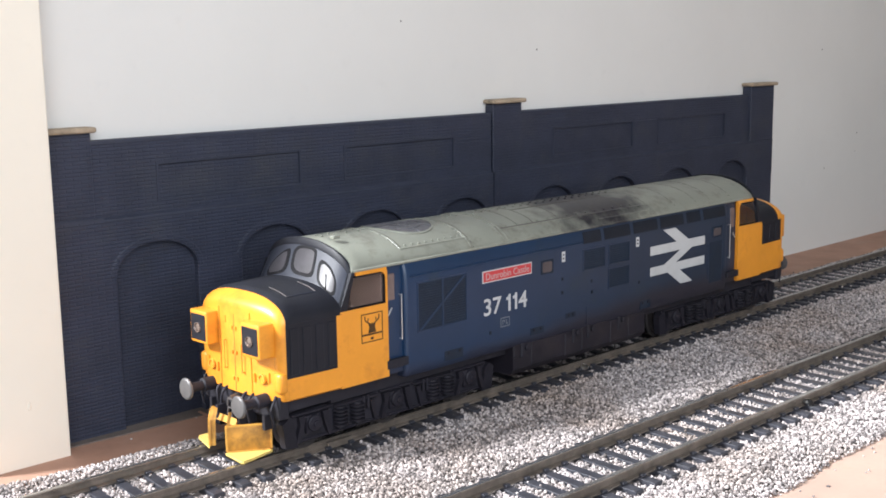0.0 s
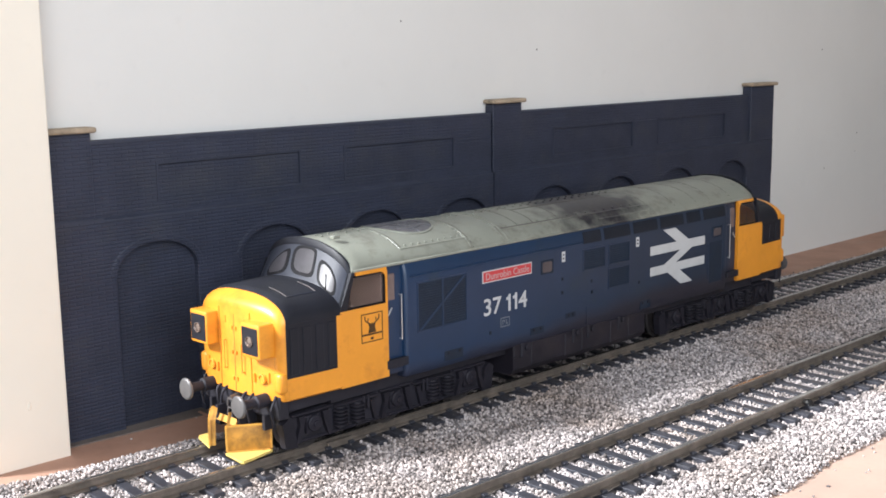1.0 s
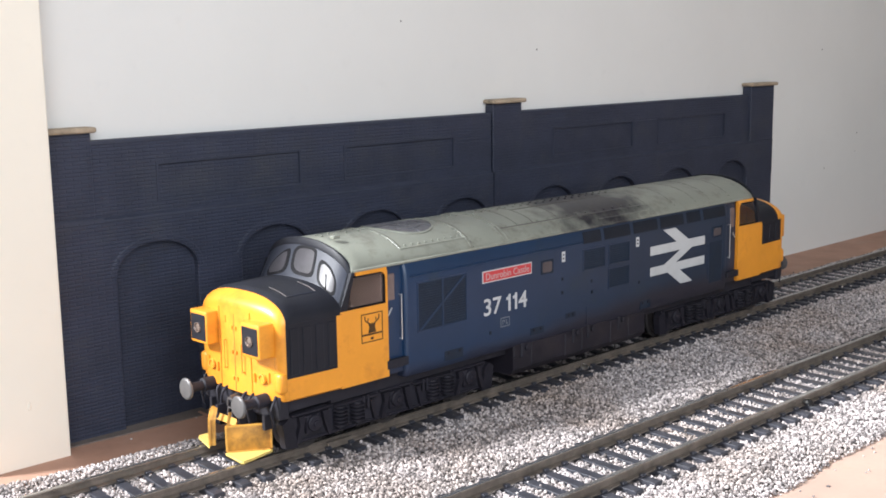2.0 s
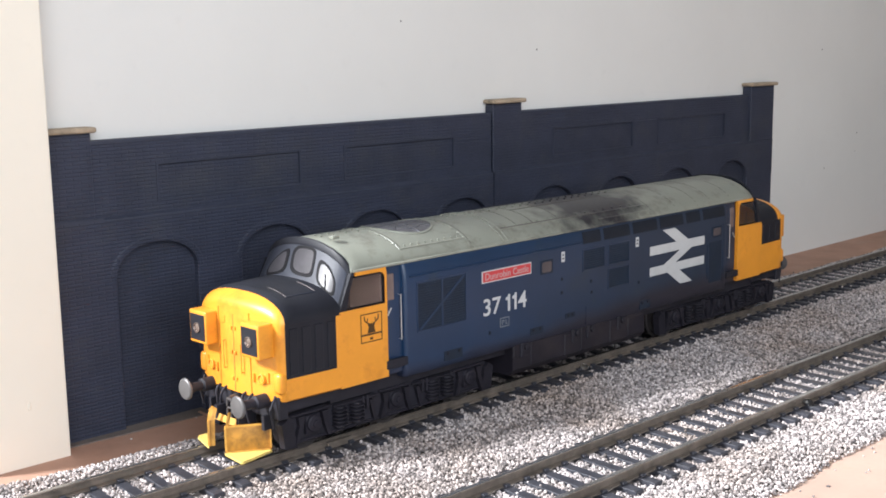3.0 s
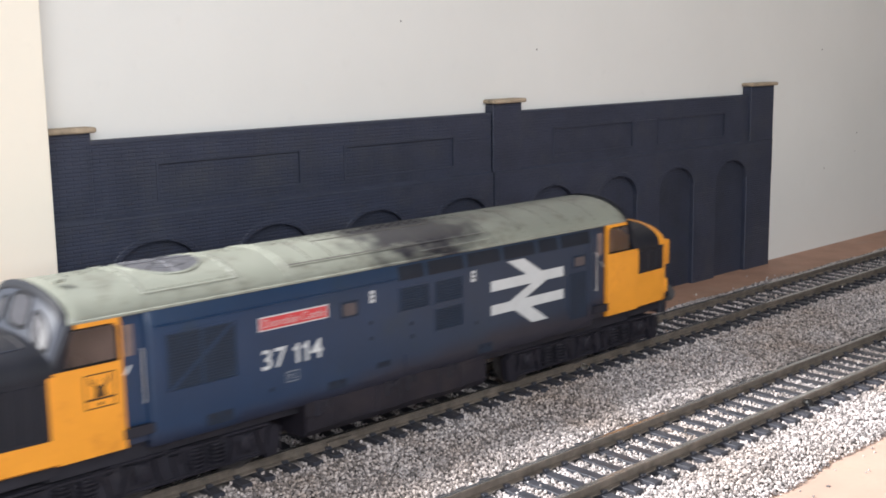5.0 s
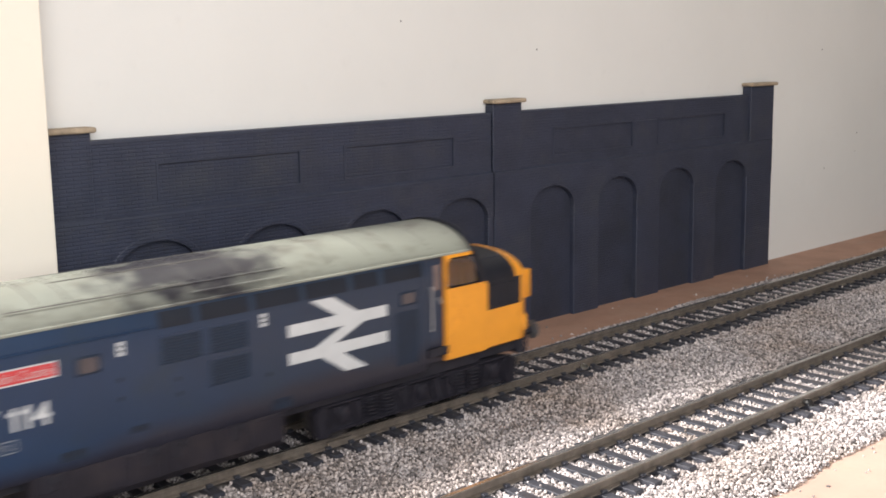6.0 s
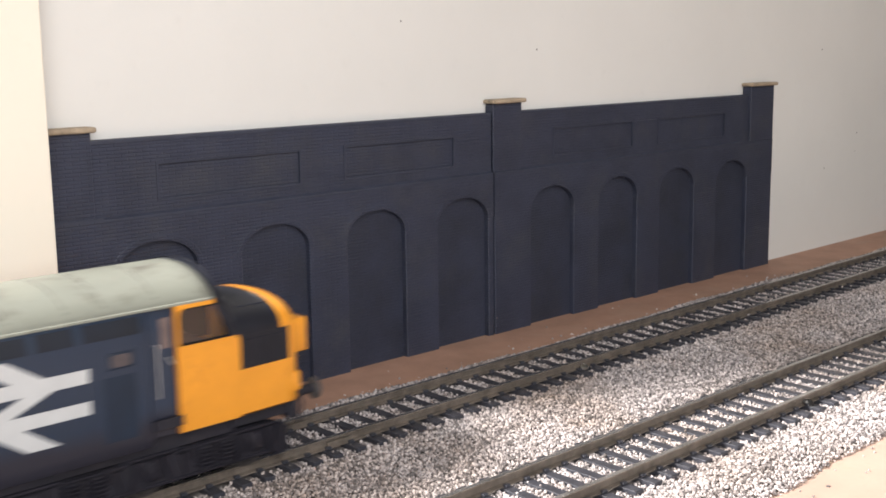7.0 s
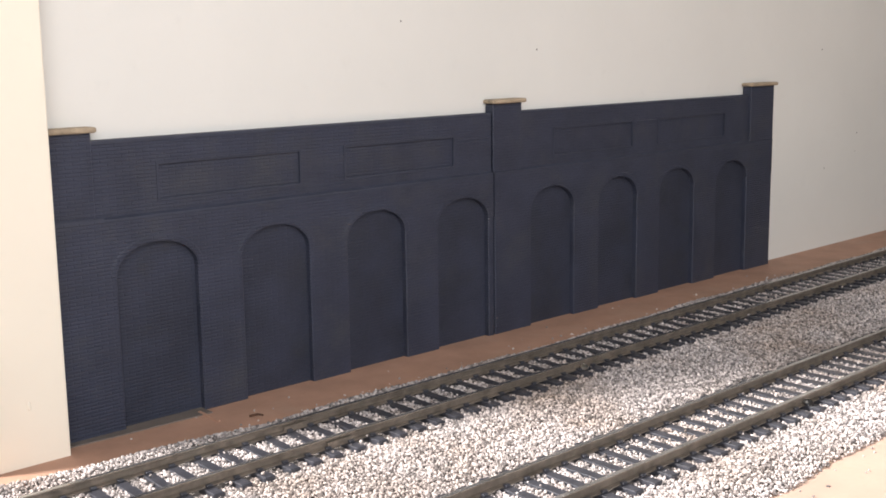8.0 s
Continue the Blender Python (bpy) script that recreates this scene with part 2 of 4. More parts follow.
def rod(bm, a, b, r, r2=None, seg=12):
    a, b = Vector(a), Vector(b)
    turn = (b - a).to_track_quat("Z", "Y").to_matrix()
    r2 = r if r2 is None else r2
    rings = [[bm.verts.new(p + turn @ Vector((q * math.cos(k * math.tau / seg), q * math.sin(k * math.tau / seg), 0))) for k in range(seg)] for p, q in ((a, r), (b, r2))]
    bm.faces.new(rings[0][::-1]), bm.faces.new(rings[1])
    for k in range(seg):
        bm.faces.new((rings[0][k], rings[0][(k + 1) % seg], rings[1][(k + 1) % seg], rings[1][k]))


def lathe(bm, profile, centre, axis, seg=24):
    """Rings (radius, distance along the axis) round an axis."""
    c, turn = Vector(centre), Vector(axis).to_track_quat("Z", "Y").to_matrix()
    rings = [[bm.verts.new(c + turn @ Vector((r * math.cos(k * math.tau / seg), r * math.sin(k * math.tau / seg), d))) for k in range(seg)] for r, d in profile]
    for p, q in zip(rings, rings[1:]):
        for k in range(seg):
            bm.faces.new((p[k], p[(k + 1) % seg], q[(k + 1) % seg], q[k]))
    bm.faces.new(rings[0][::-1]), bm.faces.new(rings[-1])


def loft(bm, rows, closed=False, caps=True):
    """Skin over rows of points with the same count each."""
    vs = [[bm.verts.new(p) for p in row] for row in rows]
    n = len(rows[0])
    for p, q in zip(vs, vs[1:]):
        for k in range(n if closed else n - 1):
            bm.faces.new((p[k], p[(k + 1) % n], q[(k + 1) % n], q[k]))
    if closed and caps:
        bm.faces.new(vs[0][::-1]), bm.faces.new(vs[-1])


def mesh_object(name, bm, mat, smooth=None):
    bmesh.ops.recalc_face_normals(bm, faces=bm.faces)
    for v in bm.verts:
        v.co *= MM
    me = bpy.data.meshes.new(name)
    bm.to_mesh(me)
    bm.free()
    me.materials.append(mat)
    if smooth:
        for p in me.polygons:
            p.use_smooth = True
        me.set_sharp_from_angle(angle=radians(smooth))
    return new(name, me)


def part(name, bm, mat, parent, label="", smooth=35):
    ob = mesh_object(name, bm, mat, smooth)
    ob.parent = parent
    return tagged(ob, label=label)


def thing(name, at, label, category, group="", kind=""):
    ob = new(name)
    ob.empty_display_size = 0.01
    ob.matrix_basis = at
    return tagged(ob, label, category, group, kind)


def lettering(text, height, width, mat, name, parent, at, label="", weight=0.0):
    """Flat raised letters fitted to a height and width in mm, standing in the x-z plane and facing -y."""
    cu = bpy.data.curves.new(name, "FONT")
    cu.body, cu.size, cu.extrude = text, 1.0, 0.01
    cu.resolution_u = 3
    cu.offset = weight * 0.12
    tmp = new("letters", cu)
    bpy.context.view_layer.update()
    me = bpy.data.meshes.new_from_object(tmp.evaluated_get(bpy.context.evaluated_depsgraph_get()))
    bpy.data.objects.remove(tmp)
    co = np.array([v.co for v in me.vertices])
    lo, hi = co.min(0), co.max(0)
    for v in me.vertices:
        x, y, z = v.co
        v.co = Vector((((x - lo[0]) / (hi[0] - lo[0]) - 0.5) * width, -z * 4, ((y - lo[1]) / (hi[1] - lo[1]) - 0.5) * height)) * MM
    me.materials.append(mat)
    ob = new(name, me)
    ob.parent = parent
    ob.matrix_basis = Matrix.Translation(Vector(at) * MM)
    return tagged(ob, label=label)


# ---- the room and the board ----
SKEW = -0.436   # degrees between the back wall and the track
BACK = pose(0, 0.0467, 0, 0, 0, SKEW)


def setting(name, bm, mat, label, at=Matrix(), smooth=None):
    ob = mesh_object(name, bm, mat, smooth)
    ob.matrix_basis = at
    return tagged(ob, label, kind="structure")


# Opening edges lie out of view, placed to shape where the sun falls.
b = shape()
for x0, x1, z0, z1 in ((-640, -40, -900, -2), (-40, 79, -900, 122), (79, 1300, -900, 950), (-640, 1300, 950, 1500)):
    box(b, x0, x1, 4.6, 60, z0, z1)
setting("wall_north", b, M_WHITE, "low white wall behind the layout, with an unseen opening added to shape the sun", BACK)
wall_back = bpy.data.objects["wall_north"]
for x, z, r in ((176.8, 99.7, 0.35), (384.7, 97.3, 0.35), (423.8, 55.0, 0.35), (391.2, 39.4, 0.3), (110.9, 109.4, 0.3), (422.8, 45.8, 0.25)):
    b = shape()
    lathe(b, [(r, 0.0), (r * 0.8, 0.12), (r * 0.3, 0.16)], (x, 4.6, z), (0, -1, 0), 8)
    sp = mesh_object("speck", b, M_CARD, None)
    sp.parent = wall_back
b = shape()
box(b, -40, -16.4, 39.0, 110, -60, 1500, 0.4)
window_post = setting("window_post", b, M_CREAM, "cream painted post beside the brick arcade")
b = shape()
bmesh.ops.create_icosphere(b, subdivisions=2, radius=1.0)
for v in b.verts:
    v.co = Vector((-26.5 + 0.5 * v.co.x, 39.0 + 0.35 * v.co.y, 14.9 + (1.6 if v.co.z > 0 else 0.8) * v.co.z))
drip = mesh_object("paint_drip", b, M_CREAM, 60)
drip.parent = window_post
b = shape()
box(b, -598, 1280, -100, 52, -20, 0)
setting("baseboard", b, M_BOARD, "brown hardboard layout baseboard, bare along the edges")
b = shape()
box(b, -598, 1280, -330, -100, -20, -0.02)
setting("front_board", b, M_PALE_BOARD, "pale tan board along the front of the layout")
# Unseen wall, set close behind the viewer to frame the area lamp.
b = shape()
for x0, x1, z0, z1 in ((-640, -570, -900, 1500), (10, 1300, -900, 1500), (-570, 10, -900, 90), (-570, 10, 630, 1500)):
    box(b, x0, x1, -660, -600, z0, z1)
setting("wall_south", b, M_WHITE, "plain white unseen wall behind the viewer, with an assumed window opening")
b = shape()
box(b, 1300, 1360, -660, 60, -900, 1500)
setting("wall_east", b, M_WHITE, "plain white room wall at the far end")
b = shape()
box(b, -640, -600, -660, 60, -900, 1500)
setting("wall_west", b, M_WHITE, "plain white room wall")
b = shape()
box(b, -640, 1360, -660, 60, 1500, 1540)
setting("ceiling", b, M_WHITE, "plain white ceiling")
b = shape()
box(b, -640, 1360, -660, 60, -940, -900)
setting("floor", b, M_FLOOR, "plain brown floor below the layout")


# ---- the two arcade castings ----
def arch_line(x0, x1, n=18):
    """Springing at 42.2 mm, crown at 50.4 mm."""
    c, h = (x0 + x1) / 2, (x1 - x0) / 2
    return [(c - h * math.cos(math.pi * k / n), 42.2 + 8.2 * math.sin(math.pi * k / n)) for k in range(n + 1)]


def pillar(b, x0, x1, chamfer=0.25):
    """Upright between two arches with chamfered arrises up to the springing."""
    prism(b, [(x0, 2.0), (x0, chamfer), (x0 + chamfer, 0), (x1 - chamfer, 0), (x1, chamfer), (x1, 2.0)], "z", 0, 42.2)
    box(b, x0, x1, 0, 2.0, 42.2, 57.6)


def arcade(x_start, x_end, arches, panels, piers, string_from):
    root = thing("brick_arcade_wall", BACK, "dark blue-black painted model brick arcade wall against the white wall", "model wall", "arcade walls")
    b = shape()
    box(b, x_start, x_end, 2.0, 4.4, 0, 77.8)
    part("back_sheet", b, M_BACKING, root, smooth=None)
    b = shape()
    x = x_start
    for a0, a1 in arches:
        pillar(b, x, a0)
        line = arch_line(a0, a1)
        for p, q in zip(line, line[1:]):
            prism(b, [p, q, (q[0], 57.6), (p[0], 57.6)], "y", 0, 2.0)
        x = a1
    pillar(b, x, x_end)
    bmesh.ops.remove_doubles(b, verts=b.verts, dist=0.001)
    part("arcade", b, M_WALL, root, smooth=None)
    for a0, a1 in arches:
        b = shape()
        c, h = (a0 + a1) / 2, (a1 - a0) / 2
        n = 18
        rows = []
        for k in range(n + 1):
            co, si = math.cos(math.pi * k / n), math.sin(math.pi * k / n)
            i, o = (c - h * co, 42.2 + 8.2 * si), (c - (h + 1.9) * co, 42.2 + 10.1 * si)
            m1, m2 = (c - (h + 0.35) * co, 42.2 + 8.55 * si), (c - (h + 1.6) * co, 42.2 + 9.8 * si)
            rows.append([(i[0], 0.3, i[1]), (m1[0], -0.13, m1[1]), (m2[0], -0.13, m2[1]), (o[0], 0.02, o[1])])
        loft(b, rows, closed=True)
        part("arch_ring", b, M_WALL, root, smooth=None)
    b = shape()
    prism(b, [(0.0, 56.8), (-0.12, 57.2), (-0.05, 57.7), (1.0, 58.3), (2.0, 58.3), (2.0, 56.8)], "x", string_from, x_end)
    if string_from > x_start:
        box(b, x_start, string_from, 0.0, 2.0, 57.6, 58.3)
    part("string_course", b, M_WALL_PLAIN, root, smooth=None)
    b = shape()
    box(b, x_start, x_end, 1.0, 2.0, 58.3, 61.0)
    box(b, x_start, x_end, 1.0, 2.0, 71.7, 77.6)
    x = x_start
    for p0, p1 in panels:
        box(b, x, p0, 1.0, 2.0, 61.0, 71.7)
        x = p1
    box(b, x, x_end, 1.0, 2.0, 61.0, 71.7)
    part("upper_wall", b, M_WALL, root, smooth=None)
    for p0, p1 in panels:
        b = shape()
        box(b, p0, p1, 1.55, 2.0, 61.0, 71.7)
        part("panel", b, M_WALL, root, smooth=None)
        b = shape()
        for u0, u1, w0, w1 in ((p0, p1, 71.1, 71.7), (p0, p1, 61.0, 61.6), (p0, p0 + 0.6, 61.6, 71.1), (p1 - 0.6, p1, 61.6, 71.1)):
            box(b, u0, u1, 0.72, 1.4, w0, w1)
        part("panel_moulding", b, M_WALL_PLAIN, root, smooth=None)
    b = shape()
    box(b, x_start, x_end, 0.8, 4.4, 77.3, 78.45, 0.15, 1)
    part("coping", b, M_WALL_PLAIN, root, smooth=None)
    for p0, p1, top, deep in piers:
        b = shape()
        box(b, p0, p1, deep, 4.3, 58.0, top, 0.2, 1)
        part("pier", b, M_WALL, root, smooth=None)
        b = shape()
        box(b, p0 - 1.2, p1 + 1.2, deep - 1.6, 4.4, top, top + 1.5, 0.6, 3)
        part("pier_cap", b, M_CAP, root, "buff stone cap worn at the edges", smooth=None)
    return root


arcade(-16.2, 148.6, [(3.7, 28.6), (43.4, 67.8), (82.6, 107.0), (121.6, 146.0)], [(17.5, 66.3), (82.7, 130.7)], [(-16.2, -1.2, 80.6, 0.5)], 1.0)
arcade(149.3, 333.6, [(168.4, 192.6), (207.6, 231.8), (247.3, 271.5), (288.4, 312.6)], [(181.4, 230.0), (246.3, 295.5)], [(149.3, 164.0, 81.5, 0.5), (314.4, 333.4, 82.0, -0.12)], 149.3)


# ---- track ----
RAIL = [(-1.35, 0), (-1.35, 0.35), (-0.35, 0.6), (-0.35, 1.75), (-0.8, 2.0), (-0.8, 2.45), (-0.7, 2.54), (0.7, 2.54), (0.8, 2.45), (0.8, 2.0), (0.35, 1.75), (0.35, 0.6), (1.35, 0.35), (1.35, 0)]
TRACK_X = (-596.0, 720.0)
FAR_TRACK = (YC, 0.0, 20.9, 7.03, 0.08)      # centre line, turn in degrees, first sleeper, pitch, sleeper slant
NEAR_TRACK = (YB, -0.573, 23.9, 6.92, 0.045)


def track(y, turn, phase, pitch, slant, joint):
    root = thing("railway_track", pose(0, y * MM, 0, 0, 0, turn), "model railway track with weathered rails on black sleepers in ballast", "track", "tracks")
    for side in (-9.05, 9.05):
        for x0, x1 in ((TRACK_X[0], joint - 0.12), (joint + 0.12, TRACK_X[1])):
            b = shape()
            prism(b, [(side + p[0], ZR - 2.54 + p[1]) for p in RAIL], "x", x0, x1)
            rail = part("rail", b, M_RAIL, root, smooth=None)
            b = shape()
            box(b, x0, x1, side - 0.55, side + 0.55, ZR - 0.05, ZR + 0.02)
            part("running_surface", b, M_RAIL_TOP, rail, "worn bright running surface", smooth=None)
        b = shape()
        for s in (-1, 1):
            box(b, joint - 4, joint + 4, side + s * 0.4, side + s * 1.25, ZR - 2.3, ZR - 0.9, 0.15, 1)
        part("rail_joiner", b, M_RAIL, root, smooth=None)
    b = shape()
    box(b, -1.5, 1.5, -15.4, 15.4, 0.3, ZR - 2.52, 0.2, 1)
    for side in (-9.05, 9.05):
        for s in (-1, 1):
            box(b, -0.8, 0.8, side + s * 1.0, side + s * 2.2, ZR - 2.56, ZR - 1.75, 0.2, 1)
    first = mesh_object("sleeper", b, M_SLEEPER, None)
    first.parent = root
    n0 = math.ceil((TRACK_X[0] + 5 - phase) / pitch)
    n1 = math.floor((TRACK_X[1] - 5 - phase) / pitch)
    rng = random.Random(int(abs(y)))
    for k in range(n0, n1 + 1):
        s = first if k == n0 else new("sleeper", first.data)
        s.parent = root
        s.matrix_basis = pose((phase + k * pitch + rng.uniform(-0.25, 0.25)) * MM, rng.uniform(-0.2, 0.2) * MM, 0, 0, 0, -math.degrees(slant) + rng.uniform(-1.2, 1.2))
    return root


track(*FAR_TRACK, 31.0)
track(*NEAR_TRACK, -60.0)


# ---- ballast ----
def in_view_of_board(x, y):
    return (x > -85 + (25 - y) * 0.93) & (x < 190 + (y + 103) * 2.25)


def ballast_height(x, y):
    """Height of the stones' bed: shoulders down to the board at both edges."""
    far = 21.2 + 0.9 * np.sin(x * 0.031) + 0.7 * np.sin(x * 0.11 + 1) + np.clip((30 - x) * 0.13, 0, 11)
    near = -103.0 + 1.3 * np.sin(x * 0.047) + 0.8 * np.sin(x * 0.13)
    up = np.clip((far - y) / 5.0, 0, 1)
    low = np.clip((y - near) / 9.0, 0, 1)
    return 1.9 * np.sqrt(up) * np.sqrt(low), (y < far) & (y > near)


def stones():
    rng = np.random.default_rng(4)
    g = 0.66
    xs, ys = np.meshgrid(np.arange(-120, 520, g), np.arange(-106, 33, g))
    x = (xs + rng.uniform(-0.45, 0.45, xs.shape) * g).ravel()
    y = (ys + rng.uniform(-0.45, 0.45, ys.shape) * g).ravel()
    z, ok = ballast_height(x, y)
    ok &= in_view_of_board(x, y)
    size = rng.uniform(0.27, 0.56, x.shape)
    drop = rng.uniform(0, 1, x.shape)
    for yc, turn, phase, pitch, slant in (FAR_TRACK, NEAR_TRACK):
        ly = y - (yc + math.radians(turn) * x)
        on_track = np.abs(ly) < 16.0
        ph = np.abs((x - slant * ly - phase + pitch / 2) % pitch - pitch / 2)
        on_sleeper = (np.abs(ly) < 15.2 - rng.uniform(0, 1.5, x.shape) ** 2) & (ph < np.where(np.abs(ly) > 9.0, 1.95, 1.6) + rng.uniform(-0.35, 0.25, x.shape))
        on_rail = np.abs(np.abs(ly) - 9.05) < 1.5
        ok &= ~((on_sleeper & (drop > 0.015)) | on_rail)
        z = np.where(on_track, np.minimum(z, np.where(np.abs(ly) > 10.0, 1.25, 1.8)), np.minimum(z, 1.2 + 0.1 * np.clip(np.abs(ly) - 16.0, 0, 20)))
        z = np.where(on_sleeper, 2.7, z)
    x, y, z, size = x[ok], y[ok], z[ok], size[ok]
    # strays that rolled off onto the bare board
    for count, x0, x1, y0, y1 in ((22, -40, 330, 26, 43), (70, -10, 330, 22, 27), (60, 40, 260, -116, -104)):
        x, y = np.append(x, rng.uniform(x0, x1, count)), np.append(y, rng.uniform(y0, y1, count))
        z, size = np.append(z, np.full(count, 0.1)), np.append(size, rng.uniform(0.2, 0.5, count))
    n = len(x)
    gold = (1 + 5 ** 0.5) / 2
    ico = np.array([(-1, gold, 0), (1, gold, 0), (-1, -gold, 0), (1, -gold, 0), (0, -1, gold), (0, 1, gold), (0, -1, -gold), (0, 1, -gold), (gold, 0, -1), (gold, 0, 1), (-gold, 0, -1), (-gold, 0, 1)]) / math.hypot(1, gold)
    tri = np.array([(0, 11, 5), (0, 5, 1), (0, 1, 7), (0, 7, 10), (0, 10, 11), (1, 5, 9), (5, 11, 4), (11, 10, 2), (10, 7, 6), (7, 1, 8), (3, 9, 4), (3, 4, 2), (3, 2, 6), (3, 6, 8), (3, 8, 9), (4, 9, 5), (2, 4, 11), (6, 2, 10), (8, 6, 7), (9, 8, 1)])
    local = ico[None] * rng.uniform(0.55, 1.25, (n, 12, 1)) * (size[:, None, None] * rng.uniform(0.7, 1.25, (n, 1, 3)))
    a = rng.uniform(0, math.tau, n)
    c, s = np.cos(a)[:, None], np.sin(a)[:, None]
    px = local[..., 0] * c - local[..., 1] * s + x[:, None]
    py = local[..., 0] * s + local[..., 1] * c + y[:, None]
    pz = local[..., 2] + (z + rng.uniform(-0.35, 0.45, n))[:, None]
    co = np.stack([px, py, np.maximum(pz, 0.02)], -1).reshape(-1, 3) * MM
    fc = (tri[None] + 12 * np.arange(n)[:, None, None]).reshape(-1, 3)
    me = bpy.data.meshes.new("ballast_stones")
    me.vertices.add(len(co))
    me.vertices.foreach_set("co", co.ravel())
    me.loops.add(fc.size)
    me.loops.foreach_set("vertex_index", fc.ravel().astype(np.int32))
    me.polygons.add(len(fc))
    me.polygons.foreach_set("loop_start", np.arange(0, fc.size, 3, dtype=np.int32))
    me.update(calc_edges=True)
    me.materials.append(M_BALLAST)
    return tagged(new("ballast_stones", me), "loose pale grey granite ballast stones around the tracks", "ballast", kind="stuff")


def ballast_bed():
    gx, gy = np.arange(-595, 721, 5.0), np.arange(-107, 34, 1.5)
    b = shape()
    grid = [[b.verts.new((float(x), float(y), float(max(-0.6, (ballast_height(x, y)[0] - 0.75) if ballast_height(x, y)[1] else -0.6)))) for y in gy] for x in gx]
    for p, q in zip(grid, grid[1:]):
        for k in range(len(gy) - 1):
            b.faces.new((p[k], q[k], q[k + 1], p[k + 1]))
    return setting("ballast_bed", b, M_BALLAST_BED, "grey bed of fine ballast between the tracks", smooth=40)


ballast_bed()
stones()


# ---- the locomotive: x = 0 at its middle, front at -x, z = 0 on the rails, in mm ----
HALF = 122.3
TIMES = [k / 10 for k in range(81)]
GONE = [(0.0, 0.0), (2.6, 0.0), (3.0, 0.2), (3.3, 0.7), (3.5, 1.5), (3.6, 3.5), (3.7, 8.2), (3.8, 13.6), (3.9, 18.9), (4.0, 23.7), (4.5, 45.0), (4.7, 55.4), (5.3, 92.5), (5.8, 126.0), (6.0, 141.9), (6.5, 182.0), (7.0, 222.6), (8.0, 304.0)]


def travelled(t):
    """Millimetres run by t seconds: a smooth curve through the marks."""
    ts, ss = [g[0] for g in GONE], [g[1] for g in GONE]
    k = max(i for i in range(len(ts) - 1) if ts[i] <= t + 1e-9)

    def slope(i):
        if i == 0:
            return 0.0
        if i == len(ts) - 1:
            return (ss[i] - ss[i - 1]) / (ts[i] - ts[i - 1])
        a, c = (ss[i] - ss[i - 1]) / (ts[i] - ts[i - 1]), (ss[i + 1] - ss[i]) / (ts[i + 1] - ts[i])
        return 0.0 if a * c <= 0 else 2 * a * c / (a + c)
    h = ts[k + 1] - ts[k]
    u = (t - ts[k]) / h
    return ((2 * u ** 3 - 3 * u * u + 1) * ss[k] + (u ** 3 - 2 * u * u + u) * h * slope(k)
            + (3 * u * u - 2 * u ** 3) * ss[k + 1] + (u ** 3 - u * u) * h * slope(k + 1))


SIDE = [(16.9, 13.0), (17.3, 13.6), (17.5, 16), (17.5, 30), (17.5, 37.2), (17.35, 39.2), (17.0, 41.2), (16.5, 42.7)]
ROOF = [(16.7, 42.6), (16.75, 43.1), (16.2, 43.9), (15.0, 45.1), (13.2, 46.3), (10.8, 47.5), (7.8, 48.5), (4.2, 49.2), (0.0, 49.4)]


def both(half):
    """A half section (y, z) completed to the other side."""
    return [(-y, z) for y, z in half] + [(y, z) for y, z in half[::-1] if y > 0.001]


def roof_z(y):
    y = abs(y)
    for (y0, z0), (y1, z1) in zip(ROOF[1:], ROOF[2:]):
        if y1 <= y <= y0:
            return z0 + (z1 - z0) * (y0 - y) / (y0 - y1)
    return 43.1


def side_y(z):
    for (y0, z0), (y1, z1) in zip(SIDE, SIDE[1:]):
        if z0 <= z <= z1:
            return y0 + (y1 - y0) * (z - z0) / (z1 - z0)
    return 17.5


loco = thing("model_locomotive", pose(HALF * MM, YC * MM, ZR * MM), "weathered blue and yellow model diesel locomotive on the far track", "model locomotive")


# main body and roof
def section(x, half, inset=0.0):
    return [(x, y * (1 - inset), z) for y, z in both(half)]


b = shape()
loft(b, [section(x, [(y - d, z) for y, z in SIDE]) for x, d in ((-74.9, 0.9), (-74.6, 0.4), (-74.1, 0.1), (-73.6, 0), (-40, 0), (0, 0), (40, 0), (73.6, 0), (74.2, 0.1), (74.7, 0.4), (75.2, 0.9))], closed=True)
body = part("body", b, M_BLUE, loco, "rail blue bodyside with grimy lower edge")
b = shape()
stations = [-91.6, -91.3, -88] + [-80 + 8 * k for k in range(21)] + [88, 91.3, 91.6]
loft(b, [[(x, y * (0.985 if abs(x) > 91.5 else 1), z - (0.15 if abs(x) > 91.5 else 0)) for y, z in both([(16.0, 42.2)] + ROOF)] for x in stations], closed=True)
roof = part("roof", b, M_ROOF, loco, "pale grey roof with black exhaust soot", smooth=50)


def roof_strip(x, w=0.35, up=0.13, y0=-16.6, y1=16.6, mat=None):
    b = shape()
    n = 26
    rows = []
    for k in range(n + 1):
        y = y0 + (y1 - y0) * k / n
        z = roof_z(y)
        rows.append([(x - w, y, z - 0.1), (x - w * 0.6, y, z + up), (x + w * 0.6, y, z + up), (x + w, y, z - 0.1)])
    loft(b, rows, closed=True)
    return part("roof_seam", b, mat or M_ROOF, roof)


roof_strip(-73.2, 0.3, 0.16, -14.0, 14.0)
roof_strip(-49.6, 0.32, 0.16)
for x in (-36.6, -35.0):
    roof_strip(x, 0.3, 0.2)
for x in (-27.4, -20.6, -9.6, 8.0, 21.0):
    roof_strip(x, 0.22, 0.05, -13.6, 13.6, M_GRIME)
for x in (32.8, 45.8, 57.8, 66.2, 78.0):
    roof_strip(x, 0.17, 0.04, mat=M_GRIME)
